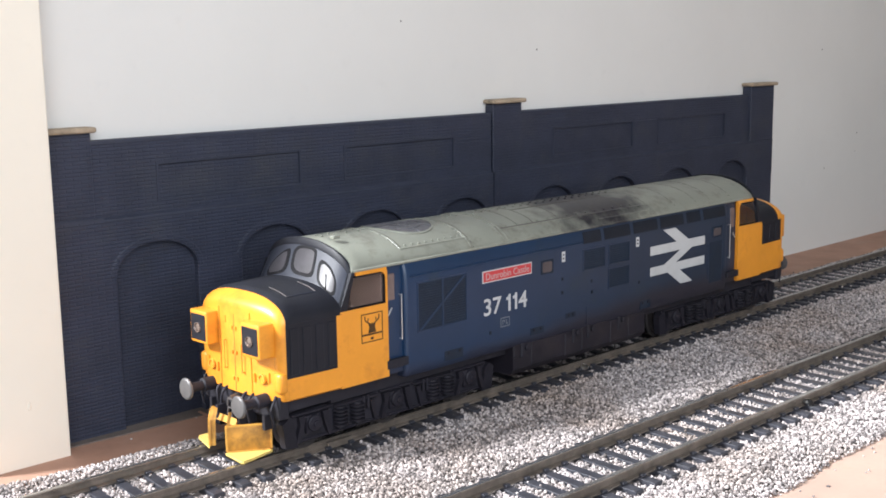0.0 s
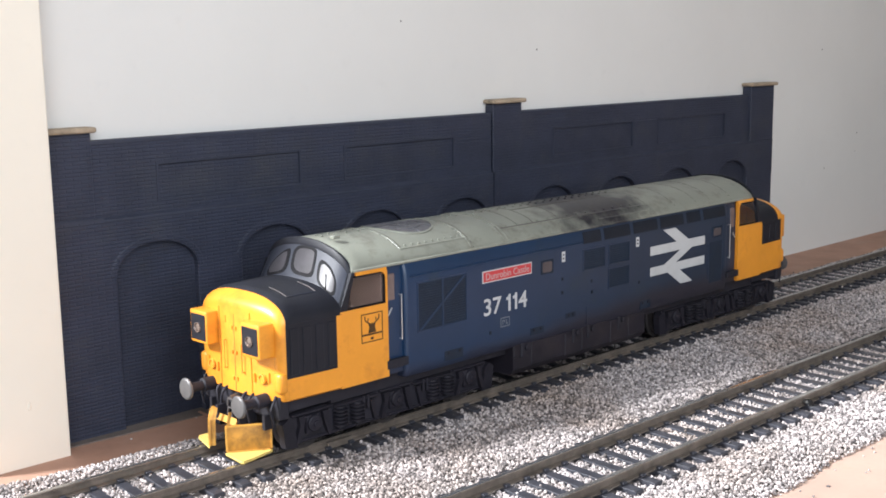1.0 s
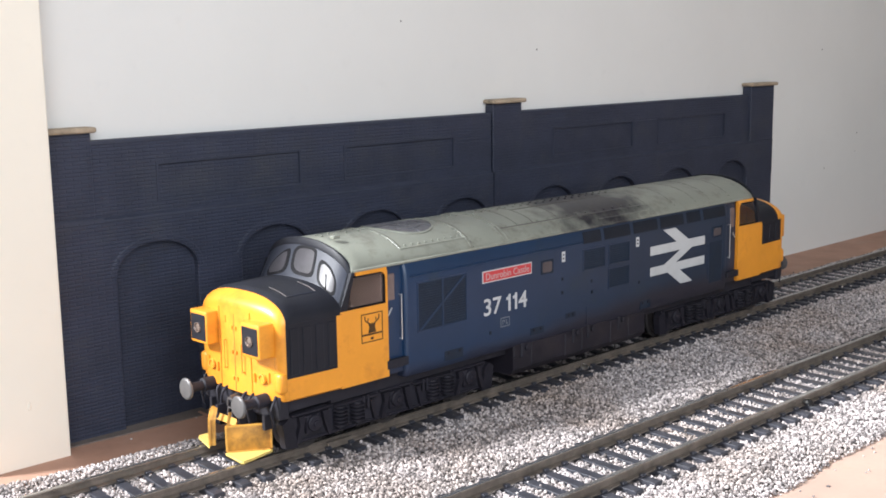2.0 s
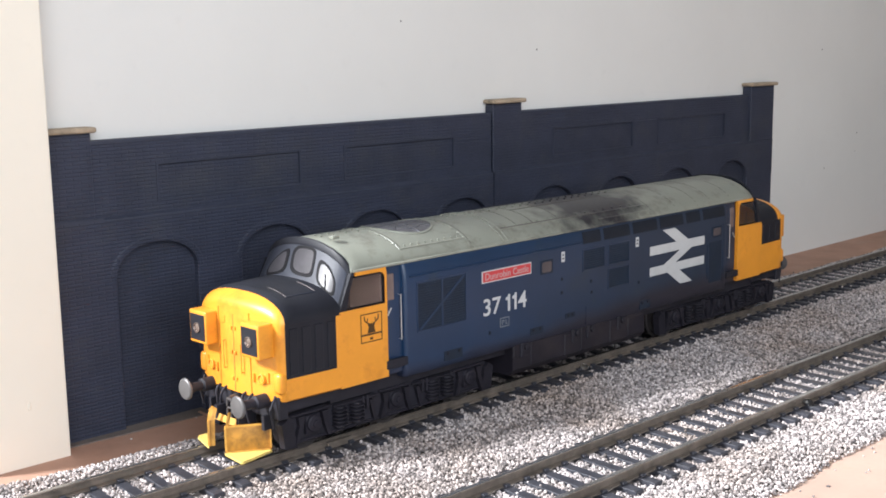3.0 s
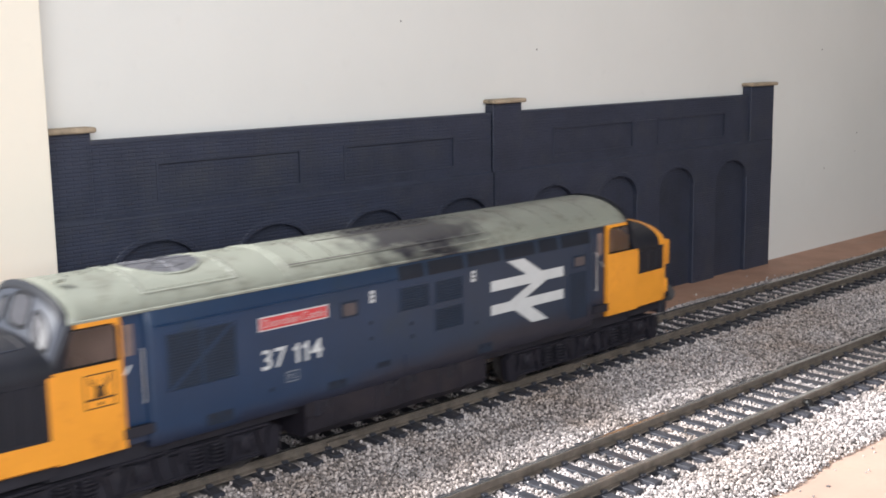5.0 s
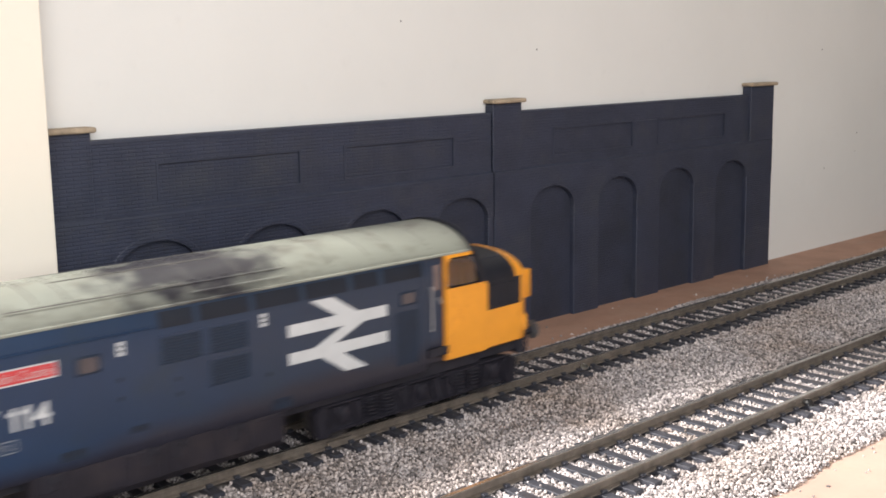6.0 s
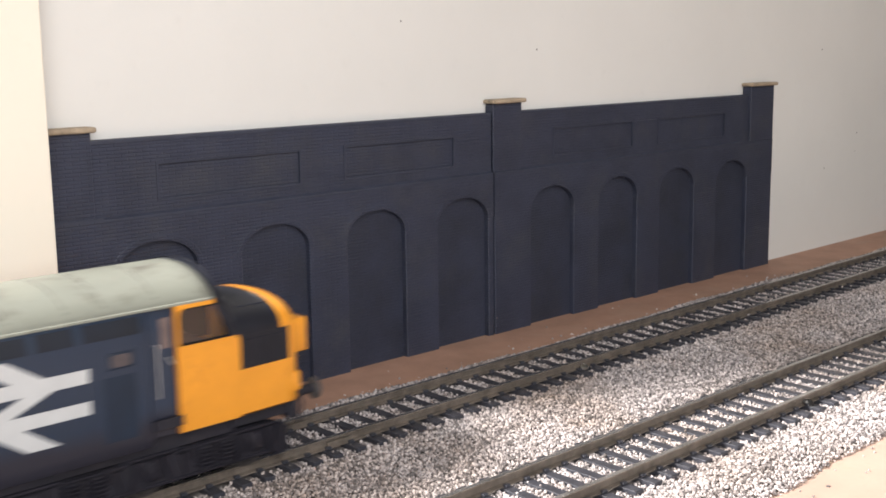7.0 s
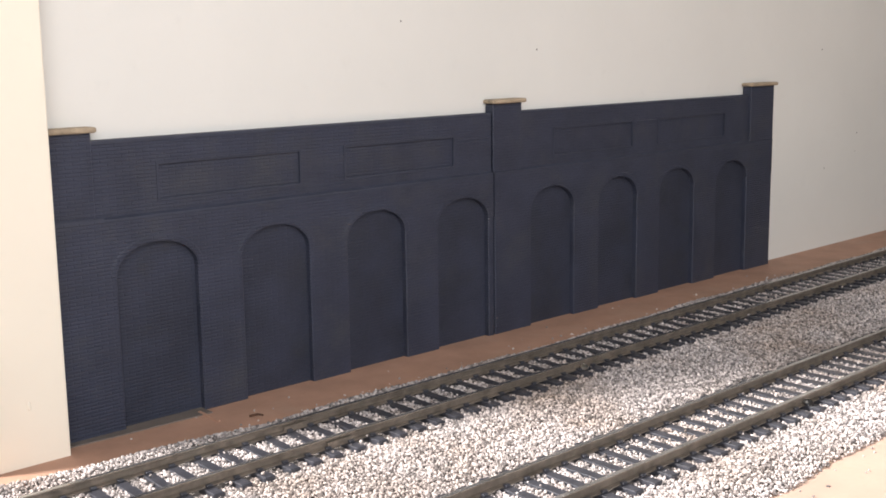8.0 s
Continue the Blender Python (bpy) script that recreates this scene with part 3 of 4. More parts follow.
roof_strip(-72.6, 0.2, 0.05, -13.6, 13.6, M_GRIME)
roof_strip(-48.9, 0.2, 0.05, mat=M_GRIME)


def roof_line(x0, x1, y, mat, up=0.28):
    """A bead that runs along the roof on each side."""
    for s in (-1, 1):
        b = shape()
        z = roof_z(y)
        prism(b, [(s * (y - 0.3), z - 0.1), (s * (y - 0.25), z + up), (s * (y + 0.25), z + up * 0.4), (s * (y + 0.35), z - 0.3)], "x", x0, x1)
        part("roof_seam", b, mat, roof)


roof_line(-73.2, -49.6, 14.0, M_ROOF)
roof_line(-34.6, 32.0, 13.5, M_ROOF, 0.22)
roof_line(-34.6, 6.0, 13.1, M_GRIME, 0.12)
roof_line(-21.0, 21.0, 4.2, M_GRIME, 0.08)
roof_line(6.0, 31.0, 15.6, M_ROOF, 0.3)
for s in (-1, 1):
    for x0, x1, y, step in ((-72.0, -50.0, 13.3, 2.4), (-34.0, 32.0, 12.7, 4.4), (-45.0, 30.0, 1.2, 3.4), (-90.0, -74.0, 1.2, 4.0)):
        for k in range(int((x1 - x0) / step)):
            b = shape()
            x, z = x0 + (k + 0.5) * step, roof_z(y)
            box(b, x - 0.28, x + 0.28, s * y - 0.25, s * y + 0.25, z - 0.3, z + 0.36, 0.1, 1)
            part("roof_bolt", b, M_ROOF, roof)
    # cross beads carry bolts down the curve
    for x in (-74.0, -50.4, -35.8):
        for y in (4.0, 7.0, 10.0, 12.0):
            b = shape()
            z = roof_z(y)
            box(b, x - 0.22, x + 0.22, s * y - 0.22, s * y + 0.22, z - 0.3, z + 0.3, 0.08, 1)
            part("roof_bolt", b, M_ROOF, roof)


def roof_disc(xc, r, lift, mat, name, inner=0.0, n=40, m=8):
    """A round plate that follows the roof's curve."""
    b = shape()
    rows = []
    for j in range(m + 1):
        q = inner + (r - inner) * j / m
        rows.append([(xc + q * math.cos(k * math.tau / n), q * math.sin(k * math.tau / n), roof_z(q * math.sin(k * math.tau / n)) + lift) for k in range(n)])
    rows.append([(xc + r * 1.01 * math.cos(k * math.tau / n), r * 1.01 * math.sin(k * math.tau / n), roof_z(r * math.sin(k * math.tau / n)) - 0.3) for k in range(n)])
    if inner > 0:
        rows.insert(0, [(p[0], p[1], p[2] - lift - 0.3) for p in rows[0]])
        rows.append(rows[0])
    loft(b, rows, closed=True, caps=inner <= 0)
    return part(name, b, mat, roof, smooth=50)


roof_disc(-61.4, 9.3, 0.12, M_MESH, "fan_mesh", inner=0.3)
roof_disc(-61.4, 9.8, 0.3, M_ROOF, "fan_rim", inner=9.25, m=2)
for a in range(4):
    b = shape()
    c, s = math.cos(a * math.pi / 4), math.sin(a * math.pi / 4)
    loft(b, [[(-61.4 + q * c - 0.13 * s, q * s + 0.13 * c, roof_z(q * s) + 0.1), (-61.4 + q * c, q * s, roof_z(q * s) + 0.3), (-61.4 + q * c + 0.13 * s, q * s - 0.13 * c, roof_z(q * s) + 0.1)] for q in [-9.3 + 0.775 * k for k in range(25)]], closed=True)
    part("fan_rib", b, M_MESH, roof)
for q in (3.1, 6.2):
    roof_disc(-61.4, q + 0.13, 0.26, M_MESH, "fan_ring", inner=q, m=1)
for s in (-1, 1):
    b = shape()
    prism(b, [(s * 16.4, 42.5), (s * 17.05, 42.55), (s * 17.1, 43.0), (s * 16.5, 43.25)], "x", -91.0, 91.0)
    part("gutter", b, M_ROOF, roof, smooth=None)
b = shape()
box(b, -89.5, -87.3, -7.6, -6.0, 49.5, 50.3, 0.2)
part("horn_cover", b, M_ROOF, roof)

# windows of the upper side: dark louvre openings under the cantrail
for s in (-1, 1):
    for x0, x1 in ((-3.3, 5.2), (6.7, 19.7), (21.3, 34.0), (35.6, 48.4), (50.2, 58.2), (60.0, 73.0)):
        b = shape()
        prism(b, [(s * (side_y(z) + d), z) for z, d in ((38.4, -0.4), (38.4, 0.09), (39.2, 0.09), (41.0, 0.09), (41.9, 0.09), (41.9, -0.4))], "x", x0, x1)
        part("cantrail_grille", b, M_GRILLE, body, "dark grille below the cantrail")


def side_plate(name, x0, x1, z0, z1, mat, proud=0.1, parent=None, label="", bevel=0.0, s=-1):
    b = shape()
    y = side_y((z0 + z1) / 2)
    box(b, x0, x1, *sorted((s * (y - 0.4), s * (y + proud))), z0, z1, bevel, 1)
    return part(name, b, mat, parent or body, label, smooth=None)


def rounded(x0, x1, z0, z1, r, n=4):
    """Outline of a rectangle with round corners."""
    out = []
    for cx, cz, a0 in ((x1 - r, z1 - r, 0), (x0 + r, z1 - r, 90), (x0 + r, z0 + r, 180), (x1 - r, z0 + r, 270)):
        out += [(cx + r * math.cos(radians(a0 + 90 * k / n)), cz + r * math.sin(radians(a0 + 90 * k / n))) for k in range(n + 1)]
    return out


def louvre(x0, x1, z0, z1, s, diagonal=False):
    """A recessed-looking side grille: frame, dark backing and slats."""
    g = side_plate("side_grille", x0, x1, z0, z1, M_LOUVRE, 0.03, s=s)
    y = 17.5
    for u0, u1, w0, w1 in ((x0 - 0.4, x1 + 0.4, z1, z1 + 0.4), (x0 - 0.4, x1 + 0.4, z0 - 0.4, z0), (x0 - 0.4, x0, z0, z1), (x1, x1 + 0.4, z0, z1)):
        b = shape()
        box(b, u0, u1, *sorted((s * (y - 0.2), s * (y + 0.16))), w0, w1)
        part("frame", b, M_BLUE, g, smooth=None)
    n = int((z1 - z0) / 0.62)
    b = shape()
    for k in range(n):
        z = z0 + (k + 0.5) * (z1 - z0) / n
        prism(b, [(s * (y + 0.02), z - 0.18), (s * (y + 0.13), z - 0.08), (s * (y + 0.02), z + 0.2)], "x", x0 + 0.1, x1 - 0.1)
    part("slats", b, M_LOUVRE, g, smooth=None)
    if diagonal:
        b = shape()
        prism(b, [(x0 + 0.2, z0 + 0.3), (x0 + 0.9, z0 + 0.1), (x1 - 0.2, z1 - 0.3), (x1 - 0.9, z1 - 0.1)], "y", *sorted((s * (y + 0.05), s * (y + 0.22))))
        part("brace", b, M_BLUE, g, smooth=None)
        b = shape()
        box(b, (x0 + x1) / 2 - 0.25, (x0 + x1) / 2 + 0.25, *sorted((s * y, s * (y + 0.2))), z0, z1)
        part("mullion", b, M_BLUE, g, smooth=None)


for s in (-1, 1):
    louvre(-70.4, -53.0, 24.4, 36.8, s, True)
    louvre(-3.2, 6.7, 30.6, 36.4, s)
    louvre(9.0, 18.9, 30.6, 36.4, s)
    louvre(9.0, 18.9, 23.4, 29.0, s)
    # small engine-room windows: raised round-cornered surround and a brown pane
    for x0, x1, z0, z1 in ((-22.6, -17.2, 32.0, 36.0), (65.2, 71.0, 31.8, 35.4)):
        b = shape()
        box(b, x0, x1, *sorted((s * 17.2, s * 17.72)), z0, z1, 0.18, 2)
        w = part("window", b, M_LOUVRE, body)
        b = shape()
        prism(b, rounded(x0 + 0.55, x1 - 0.75, z0 + 0.5, z1 - 0.5, 0.7), "y", *sorted((s * 17.3, s * 17.78)))
        part("pane", b, M_DUSTY, w, "brownish dusty pane", smooth=None)
    # hatches, catches and pipes low on the side
    for x0, x1, z0, z1 in ((-61.2, -54.4, 14.6, 17.2), (-27.0, -21.4, 15.2, 17.2), (-11.5, -7.0, 17.4, 18.9), (25.0, 30.5, 14.0, 16.6)):
        h = side_plate("hatch", x0, x1, z0, z1, M_LOUVRE, 0.1, s=s)
        for u in (x0 + 1.0, x1 - 1.6):
            b = shape()
            box(b, u, u + 0.6, *sorted((s * 17.5, s * 17.75)), z1 - 1.0, z1 - 0.3)
            part("catch", b, M_FRAME, h, smooth=None)
    for x, z in ((-13.4, 29.0), (-13.4, 25.0), (0.2, 26.4), (0.4, 23.0), (24.0, 22.4), (-44.0, 18.6)):
        side_plate("catch", x, x + 0.7, z, z + 0.9, M_GRILLE, 0.14, s=s)
    for x, z0, z1 in ((-1.6, 14.0, 19.4), (63.0, 18.0, 30.0), (72.2, 16.0, 36.0)):
        side_plate("cover_strip", x - 0.3, x + 0.3, z0, z1, M_BLUE, 0.13, s=s)
    side_plate("panel_door", 63.9, 71.2, 16.6, 30.4, M_LOUVRE, 0.07, s=s)
    # added rod to catch the rounded shoulder's highlight between the cab door and the grilles
    b = shape()
    rod(b, (-73.0, s * 17.3, 39.0), (-4.0, s * 17.3, 39.0), 0.32, seg=10)
    part("shoulder_highlight_rod", b, M_BLUE, body)
    # data panels
    for x0, x1, z0, z1 in ((-13.3, -11.8, 34.4, 37.4), (22.5, 24.1, 34.2, 37.2)):
        p = side_plate("data_panel", x0, x1, z0, z1, M_WHITE_PAINT, 0.04, label="small white data panel with black marks", s=s)
        for f in (0.25, 0.6):
            b = shape()
            zz = z0 + (z1 - z0) * f
            box(b, x0 + 0.45, x1 - 0.45, *sorted((s * 17.5, s * 17.56)), zz, zz + 0.5)
            part("mark", b, M_RUBBER, p, smooth=None)

# nameplate, number and emblem on the viewed side
plate = side_plate("nameplate", -46.7, -26.6, 33.1, 36.4, M_WHITE_PAINT, 0.14, label="red nameplate with white edge and letters", bevel=0.0)
b = shape()
box(b, -46.35, -26.95, -17.7, -17.6, 33.4, 36.1)
part("field", b, M_RED, plate, smooth=None)
lettering("Dunrobin Castle", 1.9, 17.6, M_PLATE_TEXT, "letters", plate, (-36.65, -17.73, 34.8), '', 0.0)
lettering("37", 4.75, 7.0, M_WHITE_PAINT, "running_number", body, (-42.6, -17.52, 26.3), "white painted running number", 0.09)
lettering("4", 4.75, 3.6, M_WHITE_PAINT, "running_number", body, (-30.3, -17.52, 26.3), "white painted running number", 0.09)
for x in (-35.4, -32.7):
    b = shape()
    prism(b, [(x, 23.93), (x, 28.67), (x - 0.75, 28.67), (x - 0.95, 28.05), (x - 1.75, 27.8), (x - 1.75, 27.1), (x - 0.9, 27.1), (x - 0.9, 23.93)], "y", -17.55, -17.45)
    part("running_number", b, M_WHITE_PAINT, body, "white painted running number", smooth=None)
frame_box = side_plate("data_frame", -39.5, -35.8, 19.8, 22.4, M_BOX_LINE, 0.03, label="small white outlined box")
b = shape()
box(b, -39.28, -36.02, -17.56, -17.5, 20.02, 22.18)
part("field", b, M_BLUE, frame_box, smooth=None)
for x0, x1, z0, z1 in ((-38.8, -38.6, 20.5, 21.7), (-38.8, -37.9, 21.5, 21.7), (-38.1, -37.9, 21.0, 21.7), (-37.3, -37.1, 20.5, 21.7), (-37.1, -36.5, 20.5, 20.7)):
    b = shape()
    box(b, x0, x1, -17.6, -17.55, z0, z1)
    part("mark", b, M_BOX_LINE, frame_box, smooth=None)


def emblem(s):
    """White double-arrow shape: two bars and three slanted links."""
    root = None
    pieces = [
        [(30.9, 30.3), (30.9, 33.2), (61.6, 33.2), (61.6, 30.3)],
        [(30.9, 23.7), (30.9, 26.5), (61.6, 26.5), (61.6, 23.7)],
        [(37.6, 37.8), (44.4, 37.8), (52.2, 33.1), (45.4, 33.1)],
        [(47.6, 30.4), (54.2, 30.4), (44.8, 26.4), (38.2, 26.4)],
        [(40.3, 23.8), (47.1, 23.8), (54.6, 19.0), (47.8, 19.0)],
    ]
    for k, p in enumerate(pieces):
        b = shape()
        prism(b, [(x - 0.8, z) for x, z in p], "y", *sorted((s * 17.4, s * (17.54 + 0.012 * k))))
        if root is None:
            root = part("emblem", b, M_WHITE_PAINT, body, "large white double-arrow emblem", smooth=None)
        else:
            part("arrow_bar", b, M_WHITE_PAINT, root, smooth=None)


emblem(-1)
emblem(1)


# ---- cabs, noses and ends ----
def at_end(e, x):
    """A place given from the front buffers' face, for the front (e = -1) or rear (e = 1) end."""
    return e * (HALF - x) + (0.9 if e > 0 else 0.0)


def flip(e, rows):
    return [[(at_end(e, p[0]), p[1], p[2]) for p in row] for row in rows]


BOW = 2.0   # how far the middle of the nose front stands out


def nose_section(x, e=-1, n=20):
    d = x - 8.7
    rc, rt = 2.3, 4.4
    cut = rc - math.sqrt(max(0.0, rc * rc - (rc - min(d, rc)) ** 2))
    dip = rt - math.sqrt(max(0.0, rt * rt - (rt - min(d, rt)) ** 2))
    hw = 16.6 + 0.8 * (x - 8.7) / 17.6 - cut
    zt = 39.9 + 0.3 * (x - 8.7) / 17.6 - dip * 0.95
    zs = 33.0 - dip * 0.3
    foot = 14.6 + 0.5 * cut * 0.4
    half = [(hw - 0.6, foot), (hw, foot + 0.5), (hw, 20.3), (hw, 25.4), (hw, zs)]
    half += [(hw * math.cos(a) ** 0.80, zs + (zt - zs) * math.sin(a) ** 0.90) for a in [math.pi / 2 * k / n for k in range(1, n)]] + [(0.0, zt)]
    fade = max(0.0, 1 - d / 7.0)
    wave = 1.8 * math.exp(-((x - 10.5) / 2.0) ** 2) if e < 0 else 0.0
    return [(x + (wave - BOW * fade) * (1 - (y / hw) ** 2), y, z) for y, z in both(half)]


def front_x(y):
    """Face of the bowed nose front at a distance y from the middle."""
    return 8.7 - (BOW - 0.8) * (1 - min(1.0, abs(y) / 14.5) ** 2)


def screen_point(u, v, out=0.0):
    """A point of the windscreen surface: u across (-1 to 1), v from the nose up to the roof."""
    a = u * math.pi / 2
    lo = (25.0 + 1.6 * abs(u) ** 2.2, 17.25 * math.copysign(abs(math.sin(a)) ** 0.92, u), 32.9 + 6.9 * math.cos(a) ** 0.94)
    hi = (29.6 + 1.5 * abs(u) ** 2.0, 16.5 * math.copysign(abs(math.sin(a)) ** 0.97, u), 41.9 + 7.3 * abs(math.cos(a)) ** 1.06)
    p = Vector(lo).lerp(Vector(hi), v)
    return (p.x - out, p.y, p.z + out * 0.35)


def screen_patch(b, u0, u1, v0, v1, out, e, n=8, thick=0.5):
    rows = [[screen_point(u0 + (u1 - u0) * k / n, v, out) for k in range(n + 1)] for v in (v0, (v0 + v1) / 2, v1)]
    back = [[(p[0] + thick, p[1], p[2]) for p in row] for row in rows]
    loft(b, flip(e, [rows[0], rows[1], rows[2], back[2], back[1], back[0], rows[0]]))
    for k in (0, n):
        vs = [b.verts.new((at_end(e, p[0]), p[1], p[2])) for p in (rows[0][k], rows[1][k], rows[2][k], back[2][k], back[1][k], back[0][k])]
        b.faces.new(vs)


def screen_plate(b, outline, scale, out, e):
    """A plate with rounded corners that follows the windscreen's curve."""
    pts = [Vector(p) for p in outline]
    for _ in range(3):
        pts = [q for i, p in enumerate(pts) for q in (p.lerp(pts[(i + 1) % len(pts)], 0.2), p.lerp(pts[(i + 1) % len(pts)], 0.8))]
    c = sum(pts, Vector((0, 0))) / len(pts)
    rows = [[screen_point(*(c + (p - c) * scale * k), o) for p in pts] for k, o in ((1.02, -0.2), (1.0, out), (0.8, out), (0.55, out), (0.3, out), (0.05, out))]
    loft(b, flip(e, rows), closed=True)


def build_end(e, grille):
    x_at = lambda x: at_end(e, x)
    gx0, gx1, gz0 = grille
    xs = [8.7, 8.75, 8.9, 9.15, 9.5, 10.0, 10.5, 11.2, 12, 13, 14, 15, 17.5, 20, 22.5, 25.0, 26.6]
    rows = [nose_section(x, e) for x in xs]
    skins = {"yellow": shape(), "black": shape()}
    for p, q in zip(rows, rows[1:]):
        for k in range(len(p) - 1):
            quad = (p[k], p[k + 1], q[k + 1], q[k])
            cx, cz = (p[-1][0] + q[-1][0]) / 2, sum(v[2] for v in quad) / 4
            edge = 10.5 if e < 0 else 14.4
            b = skins["black" if cx > edge and cz > 33.0 else "yellow"]
            b.faces.new([b.verts.new((x_at(v[0]), v[1], v[2])) for v in quad])
    b = skins["yellow"]
    rim = [v for v in rows[0] if v[2] > 32.0]
    for p, q in zip(rim, rim[1:]):
        b.faces.new([b.verts.new((x_at(v[0]), v[1], z)) for v, z in ((p, p[2]), (q, q[2]), (q, 14.7), (p, 14.7))])
    for b in skins.values():
        bmesh.ops.remove_doubles(b, verts=b.verts, dist=0.001)
    nose = part("nose", skins["yellow"], M_YELLOW, loco, "bright warning yellow nose end", smooth=50)
    part("nose_top", skins["black"], M_BLACK, nose, "black anti-glare nose top", smooth=50)
    for s in (-1, 1):
        b = shape()
        yq = lambda x: 16.6 + 0.8 * (x - 8.7) / 17.6
        zt = 33.1
        pts = [(gx0, gz0), (gx1, gz0), (gx1, zt), (gx0, zt)]
        lo = [b.verts.new((x_at(x), s * (yq(x) - 0.3), z)) for x, z in pts]
        hi = [b.verts.new((x_at(x), s * (yq(x) + 0.07), z)) for x, z in pts]
        b.faces.new(lo), b.faces.new(hi)
        for k in range(4):
            b.faces.new((lo[k], lo[(k + 1) % 4], hi[(k + 1) % 4], hi[k]))
        g = part("nose_grille", b, M_BLACK, nose, "black louvred panel", smooth=None)
        n = 4 if e < 0 else 3
        for k in range(n):
            x0 = gx0 + (gx1 - gx0) * (k + 0.28) / n
            x1 = gx0 + (gx1 - gx0) * (k + 0.92) / n
            b = shape()
            box(b, *sorted((x_at(x0), x_at(x1))), *sorted((s * (yq(x0) - 0.2), s * (yq((x0 + x1) / 2) + 0.34))), gz0 + 0.8, zt - 1.0, 0.12, 1)
            part("louvre", b, M_BLACK, g, smooth=None)
    # hatch lines on the nose top
    for s in (-1,):
        for x in (14.6, 23.0):
            b = shape()
            line = [(p[0], p[1], p[2]) for p in nose_section(x)[6:26] if 4.5 < -p[1] < 12.6]
            for p, q in zip(line, line[1:]):
                rod(b, (x_at(x), s * -p[1], p[2] + 0.1), (x_at(x), s * -q[1], q[2] + 0.1), 0.15, seg=8)
            part("hinge", b, M_STEEL, nose)
        b = shape()
        p, q = [min(nose_section(x), key=lambda v: abs(v[1] + 12.0)) for x in (14.6, 23.0)]
        rod(b, (x_at(14.6), s * -p[1], p[2] + 0.05), (x_at(23.0), s * -q[1], q[2] + 0.05), 0.15, seg=8)
        part("hatch_edge", b, M_SURROUND, nose)
    # nose doors: seam, frame lines, hinges, lamps
    b = shape()
    box(b, *sorted((x_at(7.42), x_at(7.8))), -0.13, 0.13, 15.0, 33.8)
    part("door_seam", b, M_PLOUGH, nose, smooth=None)
    for s in (-1, 1):
        b = shape()
        box(b, *sorted((x_at(front_x(6.3) - 0.25), x_at(front_x(6.3) + 0.4))), s * 6.3 - 0.2, s * 6.3 + 0.2, 15.4, 35.0, 0.1, 1)
        part("door_rib", b, M_YELLOW, nose, smooth=None)
        for z in (17.5, 24.0, 30.0):
            b = shape()
            box(b, *sorted((x_at(7.15), x_at(7.8))), s * 0.75 - 0.3, s * 0.75 + 0.3, z, z + 0.9, 0.1, 1)
            part("door_hinge", b, M_YELLOW, nose, smooth=None)
        # lamp box
        lamp = shape()
        box(lamp, *sorted((x_at(4.5), x_at(10.5))), s * 10.7 - 3.6, s * 10.7 + 3.6, 25.4, 33.6, 0.45, 3)
        lb = part("lamp_box", lamp, M_YELLOW, nose, "yellow box housing a headlamp")
        b = shape()
        box(b, *sorted((x_at(4.35), x_at(4.6))), s * 10.7 - 3.05, s * 10.7 + 3.05, 26.2, 32.7, 0.08, 1)
        part("lamp_plate", b, M_BLACK, lb, "black square lamp plate", smooth=None)
        b = shape()
        lathe(b, [(1.3, 0.0), (1.3, 0.4), (1.1, 0.46), (1.0, 0.2), (0.75, 0.32), (0.45, 0.42), (0.1, 0.46)], (x_at(4.4), s * 10.7, 29.4), (e, 0, 0), 24)
        part("lens", b, M_LENS, lb, "pale round lamp lens")
        b = shape()
        box(b, *sorted((x_at(8.3), x_at(11.0))), *sorted((s * 13.6, s * 16.8)), 16.6, 21.8, 1.1, 4)
        part("lamp_housing", b, M_YELLOW, nose, "rounded yellow housing at the nose corner")
        # tail lamp and bracket low on the nose
        b = shape()
        lathe(b, [(1.25, 0), (1.25, 0.7), (1.0, 0.8), (0.85, 0.45), (0.2, 0.55)], (x_at(front_x(10.4) + 0.1), s * 10.4, 19.6), (e, 0, 0), 20)
        part("tail_lamp", b, M_YELLOW, nose)
        b = shape()
        box(b, *sorted((x_at(front_x(12.4) - 0.4), x_at(front_x(12.4) + 0.3))), s * 12.4 - 0.25, s * 12.4 + 0.25, 19.0, 21.5, 0.1, 1)
        box(b, *sorted((x_at(front_x(7.6) - 0.5), x_at(front_x(7.6) + 0.3))), s * 7.6 - 0.2, s * 7.6 + 0.2, 18.4, 20.6, 0.1, 1)
        part("lamp_bracket", b, M_YELLOW, nose, smooth=None)
        b = shape()
        rod(b, (x_at(6.9), s * 3.6, 20.0), (x_at(6.9), s * 3.6, 27.0), 0.16, seg=8)
        rod(b, (x_at(6.9), s * 3.6, 20.1), (x_at(7.9), s * 3.6, 20.1), 0.16, seg=8)
        rod(b, (x_at(6.9), s * 3.6, 26.9), (x_at(7.9), s * 3.6, 26.9), 0.16, seg=8)
        part("handrail", b, M_YELLOW, nose)
        b = shape()
        box(b, *sorted((x_at(front_x(3.9) - 0.2), x_at(front_x(3.9) + 0.3))), s * 3.9 - 0.6, s * 3.9 + 0.6, 31.2, 33.0, 0.1, 1)
        part("vent", b, M_YELLOW, nose, smooth=None)

    # cab: lower walls, posts, roof strip, door recess
    cab_root = None
